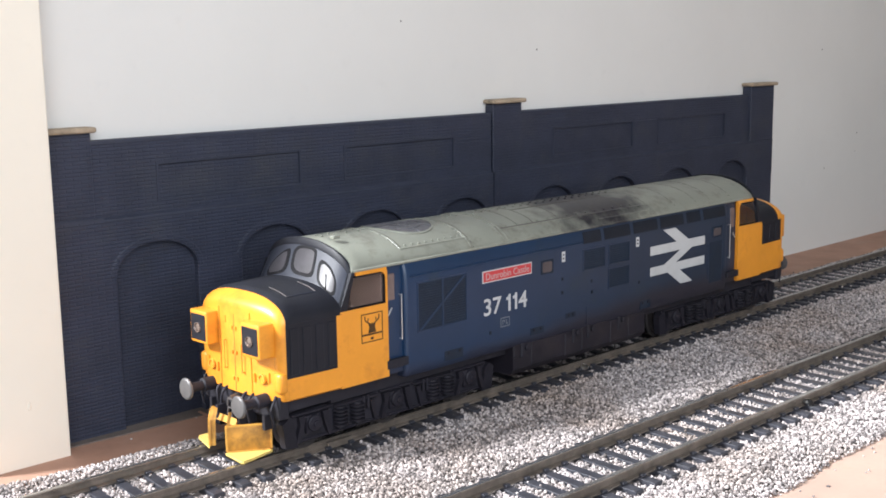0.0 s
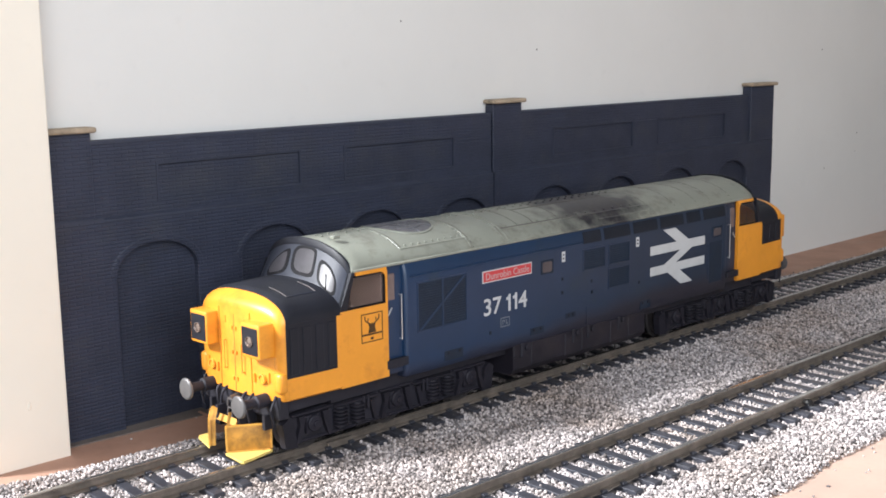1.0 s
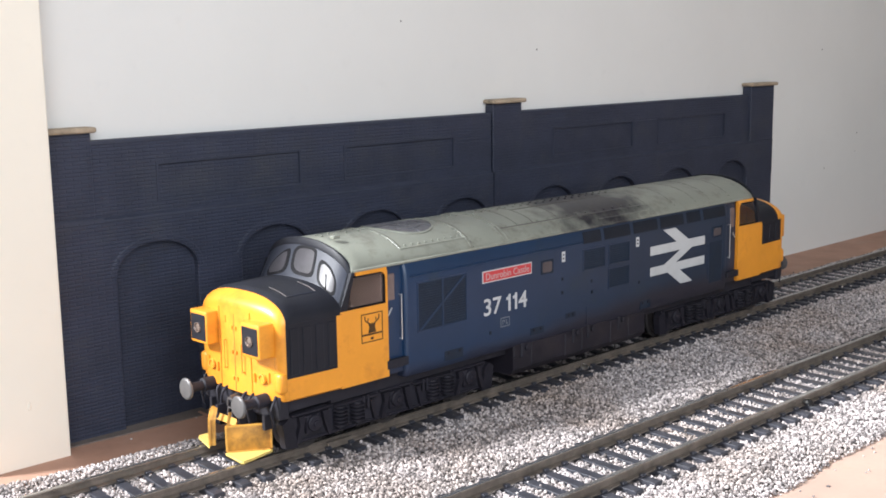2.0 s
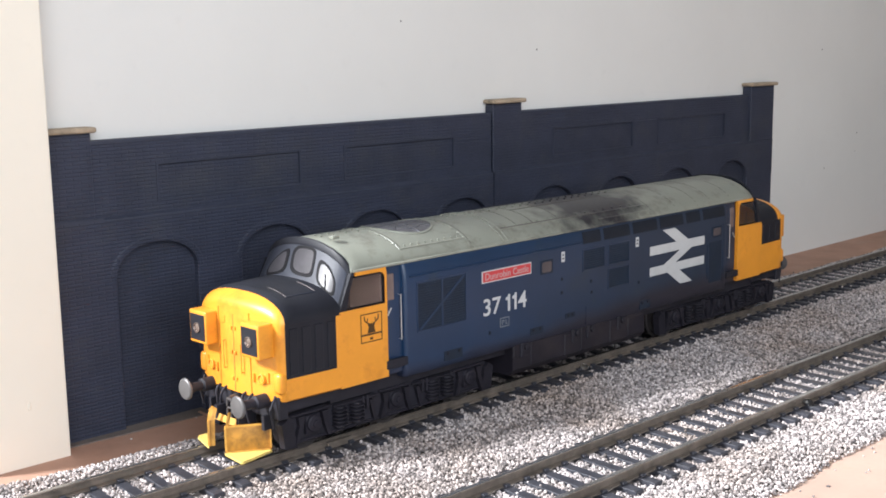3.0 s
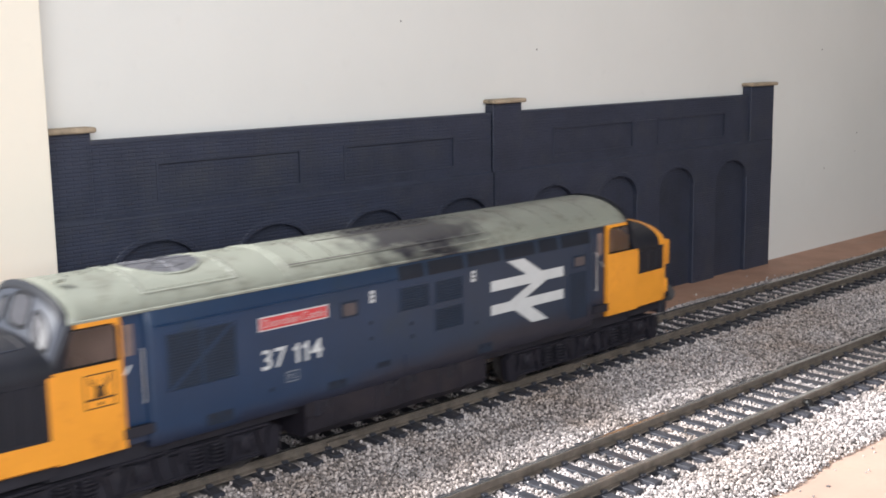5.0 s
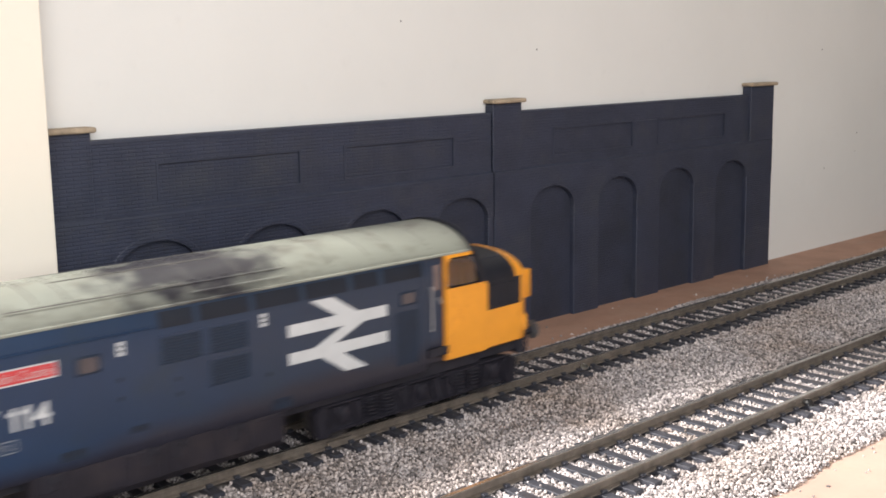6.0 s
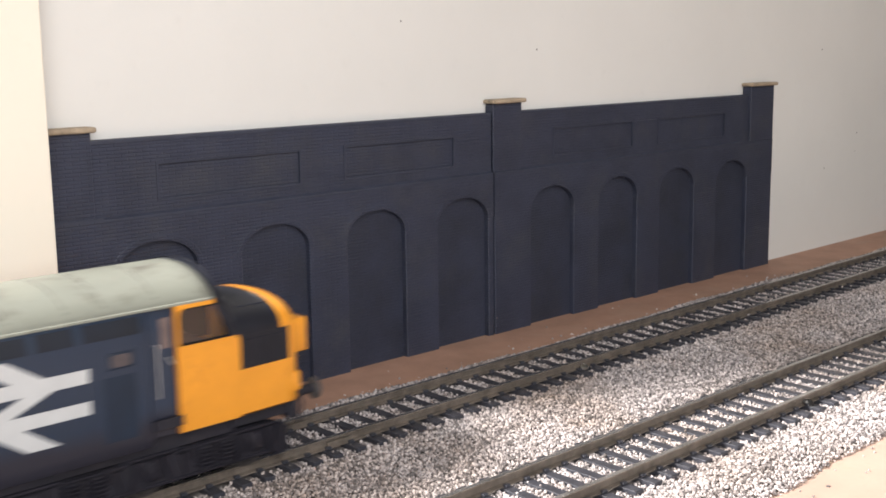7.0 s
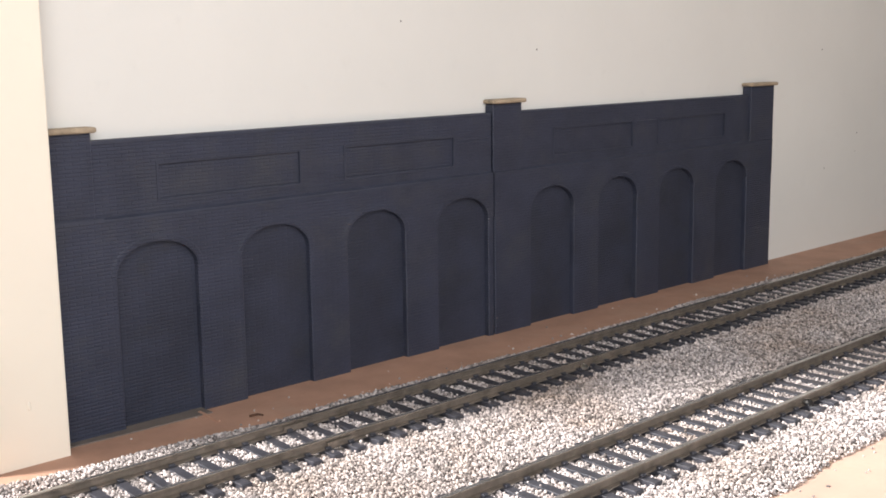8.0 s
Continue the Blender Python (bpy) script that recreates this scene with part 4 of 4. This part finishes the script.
    for s in (-1, 1):
        ya, yb = sorted((s * 16.3, s * 17.4))
        b = shape()
        prism(b, [(x_at(x), z) for x, z in ((26.2, 14.6), (41.6, 14.6), (41.6, 33.6), (26.2, 33.6))], "y", ya, yb)
        side = part("cab_side", b, M_YELLOW, loco, "yellow cab side panel", smooth=None)
        if s < 0:
            cab_root = side
        b = shape()
        prism(b, [(x_at(x), z) for x, z in ((41.0, 33.6), (41.6, 33.6), (41.6, 41.7), (41.0, 41.7))], "y", ya, yb)
        prism(b, [(s * 16.3, 41.7), (s * 17.3, 41.7), (s * 17.0, 42.7), (s * 16.2, 42.7)], "x", x_at(31.8), x_at(41.6))
        prism(b, [(x_at(x), z) for x, z in ((41.0, 41.7), (39.4, 41.7), (40.2, 41.45), (40.75, 40.9), (41.0, 40.1))], "y", ya, yb)
        part("window_surround", b, M_YELLOW, side, smooth=None)
        b = shape()
        prism(b, [(x_at(x), z) for x, z in ((26.2, 33.62), (28.4, 33.62), (30.6, 41.7), (30.2, 42.6))], "y", *sorted((s * 16.2, s * 17.36)))
        part("front_post", b, M_BLACK, side, "black cab corner post", smooth=None)
        b = shape()
        for x0, x1, z0, z1 in ((28.6, 41.0, 33.6, 34.0), (30.6, 41.0, 41.3, 41.7), (40.7, 41.0, 34.0, 41.3)):
            box(b, *sorted((x_at(x0), x_at(x1))), *sorted((s * 16.5, s * 17.2)), z0, z1)
        part("window_frame", b, M_RUBBER, side, smooth=None)
        b = shape()
        box(b, *sorted((x_at(29.9), x_at(40.9))), *sorted((s * 16.65, s * 16.85)), 33.8, 41.5)
        pane = part("pane", b, M_GLASS, side, "tinted cab side window", smooth=None)
        pane.visible_shadow = False
        # door recess
        b = shape()
        prism(b, [(s * 15.0, 14.6), (s * 16.2, 14.6), (s * 16.2, 38.0), (s * 15.7, 42.4), (s * 15.0, 42.4)], "x", x_at(41.6), x_at(49.0))
        door = part("cab_door", b, M_BLUE, loco, "recessed blue cab door with white handrails", smooth=None)
        b = shape()
        box(b, *sorted((x_at(42.6), x_at(45.0))), *sorted((s * 15.9, s * 16.35)), 33.6, 40.4, 0.2, 1)
        part("door_window", b, M_CABIN, door, "brownish door window", smooth=None)
        b = shape()
        rod(b, (x_at(46.4), s * 17.2, 23.2), (x_at(46.4), s * 17.2, 35.0), 0.14, seg=8)
        rod(b, (x_at(46.4), s * 17.2, 23.4), (x_at(46.4), s * 16.0, 23.4), 0.08, seg=6)
        rod(b, (x_at(46.4), s * 17.2, 34.8), (x_at(46.4), s * 16.0, 34.8), 0.08, seg=6)
        part("handrail", b, M_WIRE, door, "white wire handrail")
        b = shape()
        rod(b, (x_at(42.4), s * 16.6, 30.0), (x_at(43.6), s * 16.6, 31.8), 0.2, seg=8)
        rod(b, (x_at(43.0), s * 16.6, 30.9), (x_at(43.0), s * 16.1, 30.9), 0.2, seg=8)
        part("door_handle", b, M_WIRE, door)
        b = shape()
        box(b, *sorted((x_at(41.0), x_at(48.2))), *sorted((s * 16.4, s * 17.6)), 16.4, 18.6, 0.1, 1)
        part("footstep", b, M_FRAME, door, smooth=None)
    # windscreen surround, panes and wipers
    b = shape()
    screen_patch(b, -1.0, 1.0, 0.0, 1.02, 0.0, e, n=36, thick=0.8)
    screen = part("windscreen_surround", b, M_SURROUND, loco, "black curved windscreen surround", smooth=40)
    quarter = [(-0.29, 0.70), (-0.50, 0.64), (-0.66, 0.42), (-0.69, 0.14), (-0.60, 0.03), (-0.33, 0.12)]
    middle = [(0.10, 0.84), (-0.22, 0.88), (-0.25, 0.62), (-0.27, 0.14), (0.04, 0.12)]
    far = [(0.13, 0.76), (0.09, 0.11), (0.40, 0.05), (0.45, 0.22), (0.40, 0.46), (0.24, 0.70)]
    for outline in (quarter, middle, far):
        b = shape()
        screen_plate(b, outline, 1.0, 0.10, e)
        rim = part("windscreen_rubber", b, M_RUBBER, screen, smooth=30)
        b = shape()
        screen_plate(b, outline, 0.78, 0.17, e)
        part("pane", b, M_SCREEN, rim, "dusty reflecting windscreen pane", smooth=30)
    b = shape()
    p, q = screen_point(-0.52, 0.10, 0.3), screen_point(-0.46, 0.42, 0.3)
    rod(b, (at_end(e, p[0]), p[1], p[2]), (at_end(e, q[0]), q[1], q[2]), 0.1, seg=6)
    part("wiper", b, M_RUBBER, screen)
    b = shape()
    n = 36
    loft(b, flip(e, [[screen_point(-1 + 2 * k / n, 0.86, 0.10) for k in range(n + 1)], [screen_point(-1 + 2 * k / n, 0.9, 0.28) for k in range(n + 1)], [screen_point(-1 + 2 * k / n, 1.04, 0.25) for k in range(n + 1)], [screen_point(-1 + 2 * k / n, 1.06, -0.3) for k in range(n + 1)]]))
    for u0, u1 in ((-1.0, -0.84), (0.84, 1.0)):
        screen_patch(b, u0, u1, 0.0, 0.95, 0.12, e, n=4, thick=0.4)
    part("roof_brow", b, M_BLACK, screen, "black painted front edge of the roof", smooth=40)
    # closed cabin behind the glass
    b = shape()
    box(b, *sorted((x_at(40.9), x_at(43.0))), -15.5, 15.5, 16, 42)
    part("bulkhead", b, M_CABIN, loco, smooth=None)
    b = shape()
    box(b, *sorted((x_at(27.0), x_at(40.9))), -16.2, 16.2, 15, 31)
    part("cab_desk", b, M_CABIN, loco, smooth=None)

    # buffer beam, buffers, hoses, coupling, plough
    b = shape()
    box(b, *sorted((x_at(8.6), x_at(11.5))), -15.6, 15.6, 10.2, 16.0, 0.3, 1)
    box(b, *sorted((x_at(11.5), x_at(27.0))), -14.5, 14.5, 11.5, 15.5)
    beam = part("buffer_beam", b, M_FRAME, loco, "black buffer beam", smooth=None)
    for s in (-1, 1):
        b = shape()
        lathe(b, [(1.7, 0), (1.7, 3.2), (1.3, 3.4), (1.15, 3.5), (1.15, 7.2)], (x_at(8.3), s * 11.0, 14.6), (e, 0, 0), 24)
        shank = part("buffer_shank", b, M_FRAME, beam)
        b = shape()
        lathe(b, [(0.9, 7.1), (1.8, 7.4), (2.7, 7.6), (2.7, 8.0), (2.4, 8.3), (1.2, 8.45), (0.2, 8.5)], (x_at(8.3), s * 11.0, 14.6), (e, 0, 0), 28)
        part("buffer_head", b, M_BUFFER, shank, "round worn steel buffer head")
        for dy, bend in ((4.0, 0.8), (6.6, -0.5)):
            pts = [(8.4, s * dy, 15.5), (6.6, s * dy, 14.5), (6.2, s * (dy + bend), 11.5), (6.8, s * (dy + bend), 8.0)]
            cu = bpy.data.curves.new("brake_hose", "CURVE")
            cu.dimensions, cu.bevel_depth, cu.bevel_resolution = "3D", 0.34 * MM, 2
            sp = cu.splines.new("BEZIER")
            sp.bezier_points.add(len(pts) - 1)
            for bp, p in zip(sp.bezier_points, pts):
                bp.co = Vector((x_at(p[0]), p[1], p[2])) * MM
                bp.handle_left_type = bp.handle_right_type = "AUTO"
            cu.use_fill_caps = True
            tmp = new("hose_line", cu)
            me = bpy.data.meshes.new_from_object(tmp.evaluated_get(bpy.context.evaluated_depsgraph_get()))
            bpy.data.objects.remove(tmp)
            me.materials.clear()
            me.materials.append(M_FRAME)
            new("brake_hose", me).parent = beam
        b = shape()
        rod(b, (x_at(8.5), s * 14.6, 16.2), (x_at(6.8), s * 14.6, 13.0), 0.3, seg=8)
        rod(b, (x_at(6.8), s * 14.6, 13.0), (x_at(7.6), s * 14.6, 8.6), 0.3, seg=8)
        part("end_pipe", b, M_FRAME, beam)
        if e > 0:
            continue
        # plough blade: flat angled plate with a raised border, an inner cheek and a pale lower lip
        p0, p1 = Vector((1.4, s * 3.4, 0)), Vector((10.7, -9.5, 0)) if s < 0 else Vector((7.7, 12.0, 0))
        along = (p1 - p0).normalized()
        outward = Vector((-along.y * s, along.x * s, 0)) * (1 if along.x > 0 else -1)
        width = (p1 - p0).length

        def slab(b, u0, u1, z0, z1, d0, d1, lean=0.0):
            vs = []
            for d in (d0, d1):
                for u, z in ((u0, z0), (u1, z0), (u1, z1), (u0, z1)):
                    q = p0 + along * u + outward * (d - lean * (z - 1.5))
                    vs.append(b.verts.new((x_at(q.x), q.y, z)))
            for q in ((3, 2, 1, 0), (4, 5, 6, 7), (0, 1, 5, 4), (1, 2, 6, 5), (2, 3, 7, 6), (3, 0, 4, 7)):
                b.faces.new([vs[i] for i in q])
        b = shape()
        slab(b, 0, width, 1.4, 8.1, -0.7, 0.0)
        bmesh.ops.bevel(b, geom=[e_ for e_ in b.edges], offset=0.3, segments=2, affect="EDGES", profile=0.5)
        blade = part("plough_blade", b, M_PLOUGH, beam, "yellow snowplough blade worn to brown", smooth=40)
        b = shape()
        slab(b, 0.5, width - 0.5, 7.6, 8.0, -0.1, 0.25)
        slab(b, 0.5, width - 0.5, 1.5, 1.8, -0.1, 0.25)
        slab(b, 0.1, 0.5, 2.0, 7.6, -0.1, 0.25)
        slab(b, width - 0.5, width - 0.1, 2.0, 7.6, -0.1, 0.25)
        part("raised_border", b, M_PLOUGH_EDGE, blade, "yellow raised border", smooth=None)
        b = shape()
        foot = [(1.5, 3.6), (1.9, 3.1), (2.6, 2.6), (2.9, 3.0), (2.1, 3.8)]
        rows = [[(x_at(x + k), s * y, z + 0.9 * (y - 3.4) * up) for x, y in foot] for z, k, up in ((1.6, 0, 0), (8.0, 0.2, 0), (11.0, 0.9, 1))]
        loft(b, rows, closed=True)
        part("cheek", b, M_PLOUGH_EDGE, blade, smooth=None)
        b = shape()
        prism(b, [(x_at(1.3), -3.4), (x_at(10.6), -9.5), (x_at(9.4), -9.9), (x_at(0.8), -11.6), (x_at(0.5), -11.3)] if s < 0 else [(x_at(1.3), 3.4), (x_at(7.7), 12.1), (x_at(6.8), 12.5), (x_at(4.2), 12.4), (x_at(3.6), 11.6)], "z", 0.9, 1.5)
        part("lip", b, M_LIP, blade, "pale yellow lower lip", smooth=None)
        b = shape()
        box(b, *sorted((x_at(4.5), x_at(9.5))), s * 4.5 - 0.5, s * 4.5 + 0.5, 7.4, 11.0)
        box(b, *sorted((x_at(7.2), x_at(9.5))), s * 11.0 - 0.5, s * 11.0 + 0.5, 7.4, 11.0)
        part("stay", b, M_FRAME, blade, smooth=None)
    if e < 0:
        b = shape()
        prism(b, [(x_at(4.4), 7.4), (x_at(5.0), 7.2), (x_at(5.6), 8.6), (x_at(5.0), 9.0)], "y", -4.6, 8.2)
        part("plough_crossbar", b, M_PLOUGH_EDGE, beam, "yellow bar joining the plough blades", smooth=None)
    b = shape()
    rod(b, (x_at(8.6), 0, 13.5), (x_at(5.6), 0, 13.5), 0.8, 0.5)
    for k in range(3):
        rod(b, (x_at(5.6), 0.9, 13.2 - 2.2 * k), (x_at(5.4), 0.9, 11.4 - 2.2 * k), 0.3, seg=8)
        rod(b, (x_at(5.6), -0.9, 13.2 - 2.2 * k), (x_at(5.4), -0.9, 11.4 - 2.2 * k), 0.3, seg=8)
        rod(b, (x_at(5.6), -1.0, 13.2 - 2.2 * k), (x_at(5.6), 1.0, 13.2 - 2.2 * k), 0.3, seg=8)
    part("coupling", b, M_STEEL, beam)
    return nose


M_SCREEN = material("windscreen_pane", (0.05, 0.047, 0.053), 0.36, spread=0.15, scale=300, fine=1800, bump=0.0, gloss=0.3)
M_PLOUGH_EDGE = material("plough_edge", (0.62, 0.33, 0.06), 0.5, spread=0.2, scale=260, fine=2600, bump=0.15, stain=(0.3, 0.14, 0.03), stain_amount=0.4, stain_scale=190)
M_LIP = material("plough_lip", (0.68, 0.50, 0.14), 0.5, spread=0.12, scale=300, fine=2500, bump=0.1)
build_end(-1, (10.4, 25.0, 20.2))
build_end(1, (11.8, 25.6, 25.4))

# stag badge on the front cab side
badge_side = [o for o in loco.children if o.name == "cab_side"][0]
b = shape()
X0, X1, Z0, Z1 = -89.6, -82.6, 24.6, 31.9
for x0, x1, z0, z1 in ((X0, X1, Z1 - 0.25, Z1), (X0, X1, Z0, Z0 + 0.25), (X0, X0 + 0.25, Z0, Z1), (X1 - 0.25, X1, Z0, Z1), (X0 + 0.3, X1 - 0.3, Z0 + 1.75, Z0 + 2.2), (-86.6, -85.7, Z0 + 0.6, Z0 + 1.2)):
    box(b, x0, x1, -17.46, -17.39, z0, z1)
badge = part("stag_badge", b, M_BADGE, badge_side, "square badge with a stag's head", smooth=None)
b = shape()
prism(b, [(-87.4, 26.9), (-84.8, 26.9), (-85.2, 28.4), (-84.9, 29.3), (-85.7, 29.0), (-86.1, 29.5), (-86.5, 29.0), (-87.3, 29.3), (-87.0, 28.4)], "y", -17.46, -17.39)
for s in (-1, 1):
    pts = [(-86.1 + s * 0.4, 29.1), (-86.1 + s * 1.4, 29.6), (-86.1 + s * 2.2, 30.2), (-86.1 + s * 2.3, 31.3)]
    for p, q in zip(pts, pts[1:]):
        rod(b, (p[0], -17.43, p[1]), (q[0], -17.43, q[1]), 0.17, seg=6)
    rod(b, (-86.1 + s * 1.4, -17.43, 29.6), (-86.1 + s * 1.2, -17.43, 30.7), 0.14, seg=6)
part("stag_head", b, M_BADGE, badge, smooth=None)

# ---- underframe, fuel tanks, bogies, wheels ----
b = shape()
box(b, -97, 97, -14.0, 14.0, 10.5, 15.0)
underframe = part("underframe", b, M_FRAME, loco, "grimy black underframe", smooth=None)
b = shape()
prism(b, [(-16.4, 14.0), (-16.9, 12.6), (-16.9, 6.2), (-15.6, 4.6), (15.6, 4.6), (16.9, 6.2), (16.9, 12.6), (16.4, 14.0)], "x", -33.8, 28.4)
tank = part("fuel_tank", b, M_TANK, loco, "brown-grey grimy fuel and battery boxes", smooth=None)
for s in (-1, 1):
    for x0, x1, z0, z1, d in ((-33.6, -27.0, 9.6, 14.4, 0.25), (-26.2, -12.0, 6.4, 13.2, 0.2), (-11.2, -4.0, 6.0, 12.6, 0.3), (-3.4, 9.6, 6.2, 13.4, 0.2), (10.4, 19.0, 6.0, 12.9, 0.3), (19.6, 28.0, 6.4, 12.4, 0.2)):
        b = shape()
        box(b, x0, x1, *sorted((s * 16.5, s * (16.9 + d))), z0, z1, 0.25, 1)
        part("battery_box", b, M_TANK, tank, smooth=None)
    for x in (-30.2, -7.6, -0.5, 14.5):
        b = shape()
        box(b, x - 0.7, x + 0.7, *sorted((s * 16.9, s * 17.6)), 9.5, 13.5, 0.2, 1)
        lathe(b, [(0.9, 0), (0.9, 0.9), (0.5, 1.0)], (x + 1.8, s * 16.9, 12.2), (0, s, 0), 14)
        part("filler", b, M_FRAME, tank, smooth=None)


def bogie(xc):
    wheel_list = []
    b = shape()
    box(b, xc - 33, xc + 33, -11.5, 11.5, 7.6, 11.0)
    bg = part("bogie", b, M_FRAME, loco, "black grimy six-wheel bogie", smooth=None)
    for s in (-1, 1):
        across = lambda a, c: sorted((s * a, s * c))
        b = shape()
        prism(b, [(xc + x, z) for x, z in ((-34.6, 3.4), (-35.2, 8.6), (-33.6, 10.2), (-23.0, 10.6), (-20.0, 10.0), (-8.0, 10.0), (-5.0, 10.6), (5.0, 10.6), (8.0, 10.0), (20.0, 10.0), (23.0, 10.6), (33.6, 10.2), (35.2, 8.6), (34.6, 3.4), (31.0, 2.8), (-31.0, 2.8))], "y", *across(12.2, 13.8))
        fr = part("side_frame", b, M_FRAME, bg, smooth=None)
        b = shape()
        for x0, x1, z0, z1 in ((-33.4, -21.0, 9.7, 10.4), (-20.4, -6.0, 9.2, 9.9), (-5.4, 5.4, 9.8, 10.5), (6.0, 20.4, 9.2, 9.9), (21.0, 33.4, 9.7, 10.4)):
            box(b, xc + x0, xc + x1, *across(13.6, 14.7), z0, z1, 0.2, 1)
        part("top_flange", b, M_BOGIE, fr, smooth=None)
        b = shape()
        box(b, xc - 31, xc + 31, *across(13.6, 14.3), 2.9, 3.7, 0.2, 1)
        part("tie_bar", b, M_BOGIE, fr, smooth=None)
        for w in (-27.0, 0.0, 27.0):
            b = shape()
            box(b, xc + w - 2.3, xc + w + 2.3, *across(13.6, 14.8), 4.6, 9.4, 0.5)
            lathe(b, [(2.1, 0), (2.1, 0.9), (1.8, 1.2), (0.9, 1.3), (0.8, 1.6), (0.2, 1.7)], (xc + w, s * 14.4, 7.2), (0, s, 0), 20)
            part("axlebox", b, M_BOGIE, fr)
            for d in (-1, 1):
                b = shape()
                prism(b, [(xc + w + d * x, z) for x, z in ((2.6, 9.6), (4.6, 9.6), (4.3, 7.4), (5.6, 3.2), (4.4, 3.2), (3.2, 6.6))], "y", *across(13.6, 15.0))
                part("horn_guide", b, M_BOGIE, fr, smooth=None)
        for x in (-18.6, -13.1, 13.1, 18.6):
            b = shape()
            rod(b, (xc + x, s * 14.3, 4.0), (xc + x, s * 14.3, 9.4), 1.25)
            spring = part("coil_spring", b, M_FRAME, fr)
            b = shape()
            for k in range(5):
                lathe(b, [(1.5, 0), (2.1, 0.2), (2.1, 0.45), (1.5, 0.65)], (xc + x, s * 14.3, 4.5 + 0.95 * k), (0, 0, 1), 14)
            part("coil", b, M_BOGIE, spring)
        for x in (-11.0, -9.6, 9.6, 11.0):
            b = shape()
            rod(b, (xc + x, s * 14.6, 7.0), (xc + x, s * 14.6, 10.4), 0.45, seg=8)
            part("damper", b, M_BOGIE, fr)
        for x in (-8.0, 8.0):
            b = shape()
            prism(b, [(xc + x - 1.0, 8.8), (xc + x + 0.4, 8.8), (xc + x + 1.3, 3.2), (xc + x + 0.5, 3.2)], "y", *across(13.6, 14.8))
            part("brake_hanger", b, M_BOGIE, fr, smooth=None)
        for d in (-1, 1):
            b = shape()
            prism(b, [(xc + d * 32.0, 2.2), (xc + d * 35.6, 2.6), (xc + d * 36.4, 8.6), (xc + d * 34.6, 9.8), (xc + d * 33.0, 8.6)], "y", *across(12.6, 14.8))
            part("sand_box", b, M_BOGIE, fr, smooth=None)
    for w in (-27.0, 0.0, 27.0):
        b = shape()
        rod(b, (0, -10.5, 0), (0, 10.5, 0), 1.4)
        for s in (-1, 1):
            lathe(b, [(2.0, 0), (6.2, 0.3), (6.6, 0.0), (7.35, 0.1), (7.25, 1.9), (8.0, 2.05), (7.9, 2.6), (6.6, 2.7), (2.0, 2.3)], (0, s * 10.6, 0), (0, -s, 0), 32)
            for k in range(6):
                a = k * math.tau / 6
                rod(b, (4.4 * math.cos(a), s * 10.62, 4.4 * math.sin(a)), (4.4 * math.cos(a), s * 10.2, 4.4 * math.sin(a)), 0.8, seg=8)
        ws = part("wheelset", b, M_STEEL, bg)
        wheel_list.append((ws, (xc + w) * MM, 7.27 * MM))
    return wheel_list


WHEELS = bogie(-76.0) + bogie(75.6)


# ---- small things on the board ----
def glue_blob(x, y, z, r):
    b = shape()
    bmesh.ops.create_icosphere(b, subdivisions=3, radius=r)
    for v in b.verts:
        v.co += v.co.normalized() * 0.25 * r * noise.noise(v.co * 0.9)
        v.co.z *= 0.8
        v.co += Vector((x, y, z))
    ob = mesh_object("glue_blob", b, M_GLUE, 180)
    return tagged(ob, "clear dried blob of glue beside a rail", "glue blob", "glue blobs")


glue_blob(140.0, -80.0, 3.4, 1.3)
glue_blob(127.5, -11.9, 3.4, 1.2)
b = shape()
for p, q, r in (((33.0, 31.4, 0.4), (35.2, 30.4, 0.7), 0.32), ((35.2, 30.4, 0.7), (36.4, 29.4, 0.3), 0.26), ((34.4, 31.2, 0.4), (35.6, 30.9, 0.4), 0.24)):
    rod(b, p, q, r, seg=7)
tagged(mesh_object("twig", b, M_TWIG, 40), "small brown scrap of twig on the board", "twig")
b = shape()
prism(b, [(-15.5, 44.2), (3.2, 43.2), (28.2, 42.4), (28.4, 48.6), (-15.5, 48.8)], "z", 0.0, 0.35)
tagged(mesh_object("card_scrap", b, M_CARD, None), "grey card strip under the first arch", "card")

b = shape()
prism(b, [(25.2, 45.3), (26.2, 45.5), (25.3, 34.4), (24.4, 34.1)], "z", 0.0, 0.5)
tagged(mesh_object("wood_strip", b, M_BOARD, None), "thin brown strip of hardboard at the foot of the arcade", "wood strip")


def motions():
    walk(loco, [(t, pose(HALF * MM - travelled(t) * MM, YC * MM, ZR * MM)) for t in TIMES])
    for ws, x, z in WHEELS:
        walk(ws, [(t, pose(x, 0, z, 0, -math.degrees(travelled(t) / 7.27), 0)) for t in TIMES])


motions()
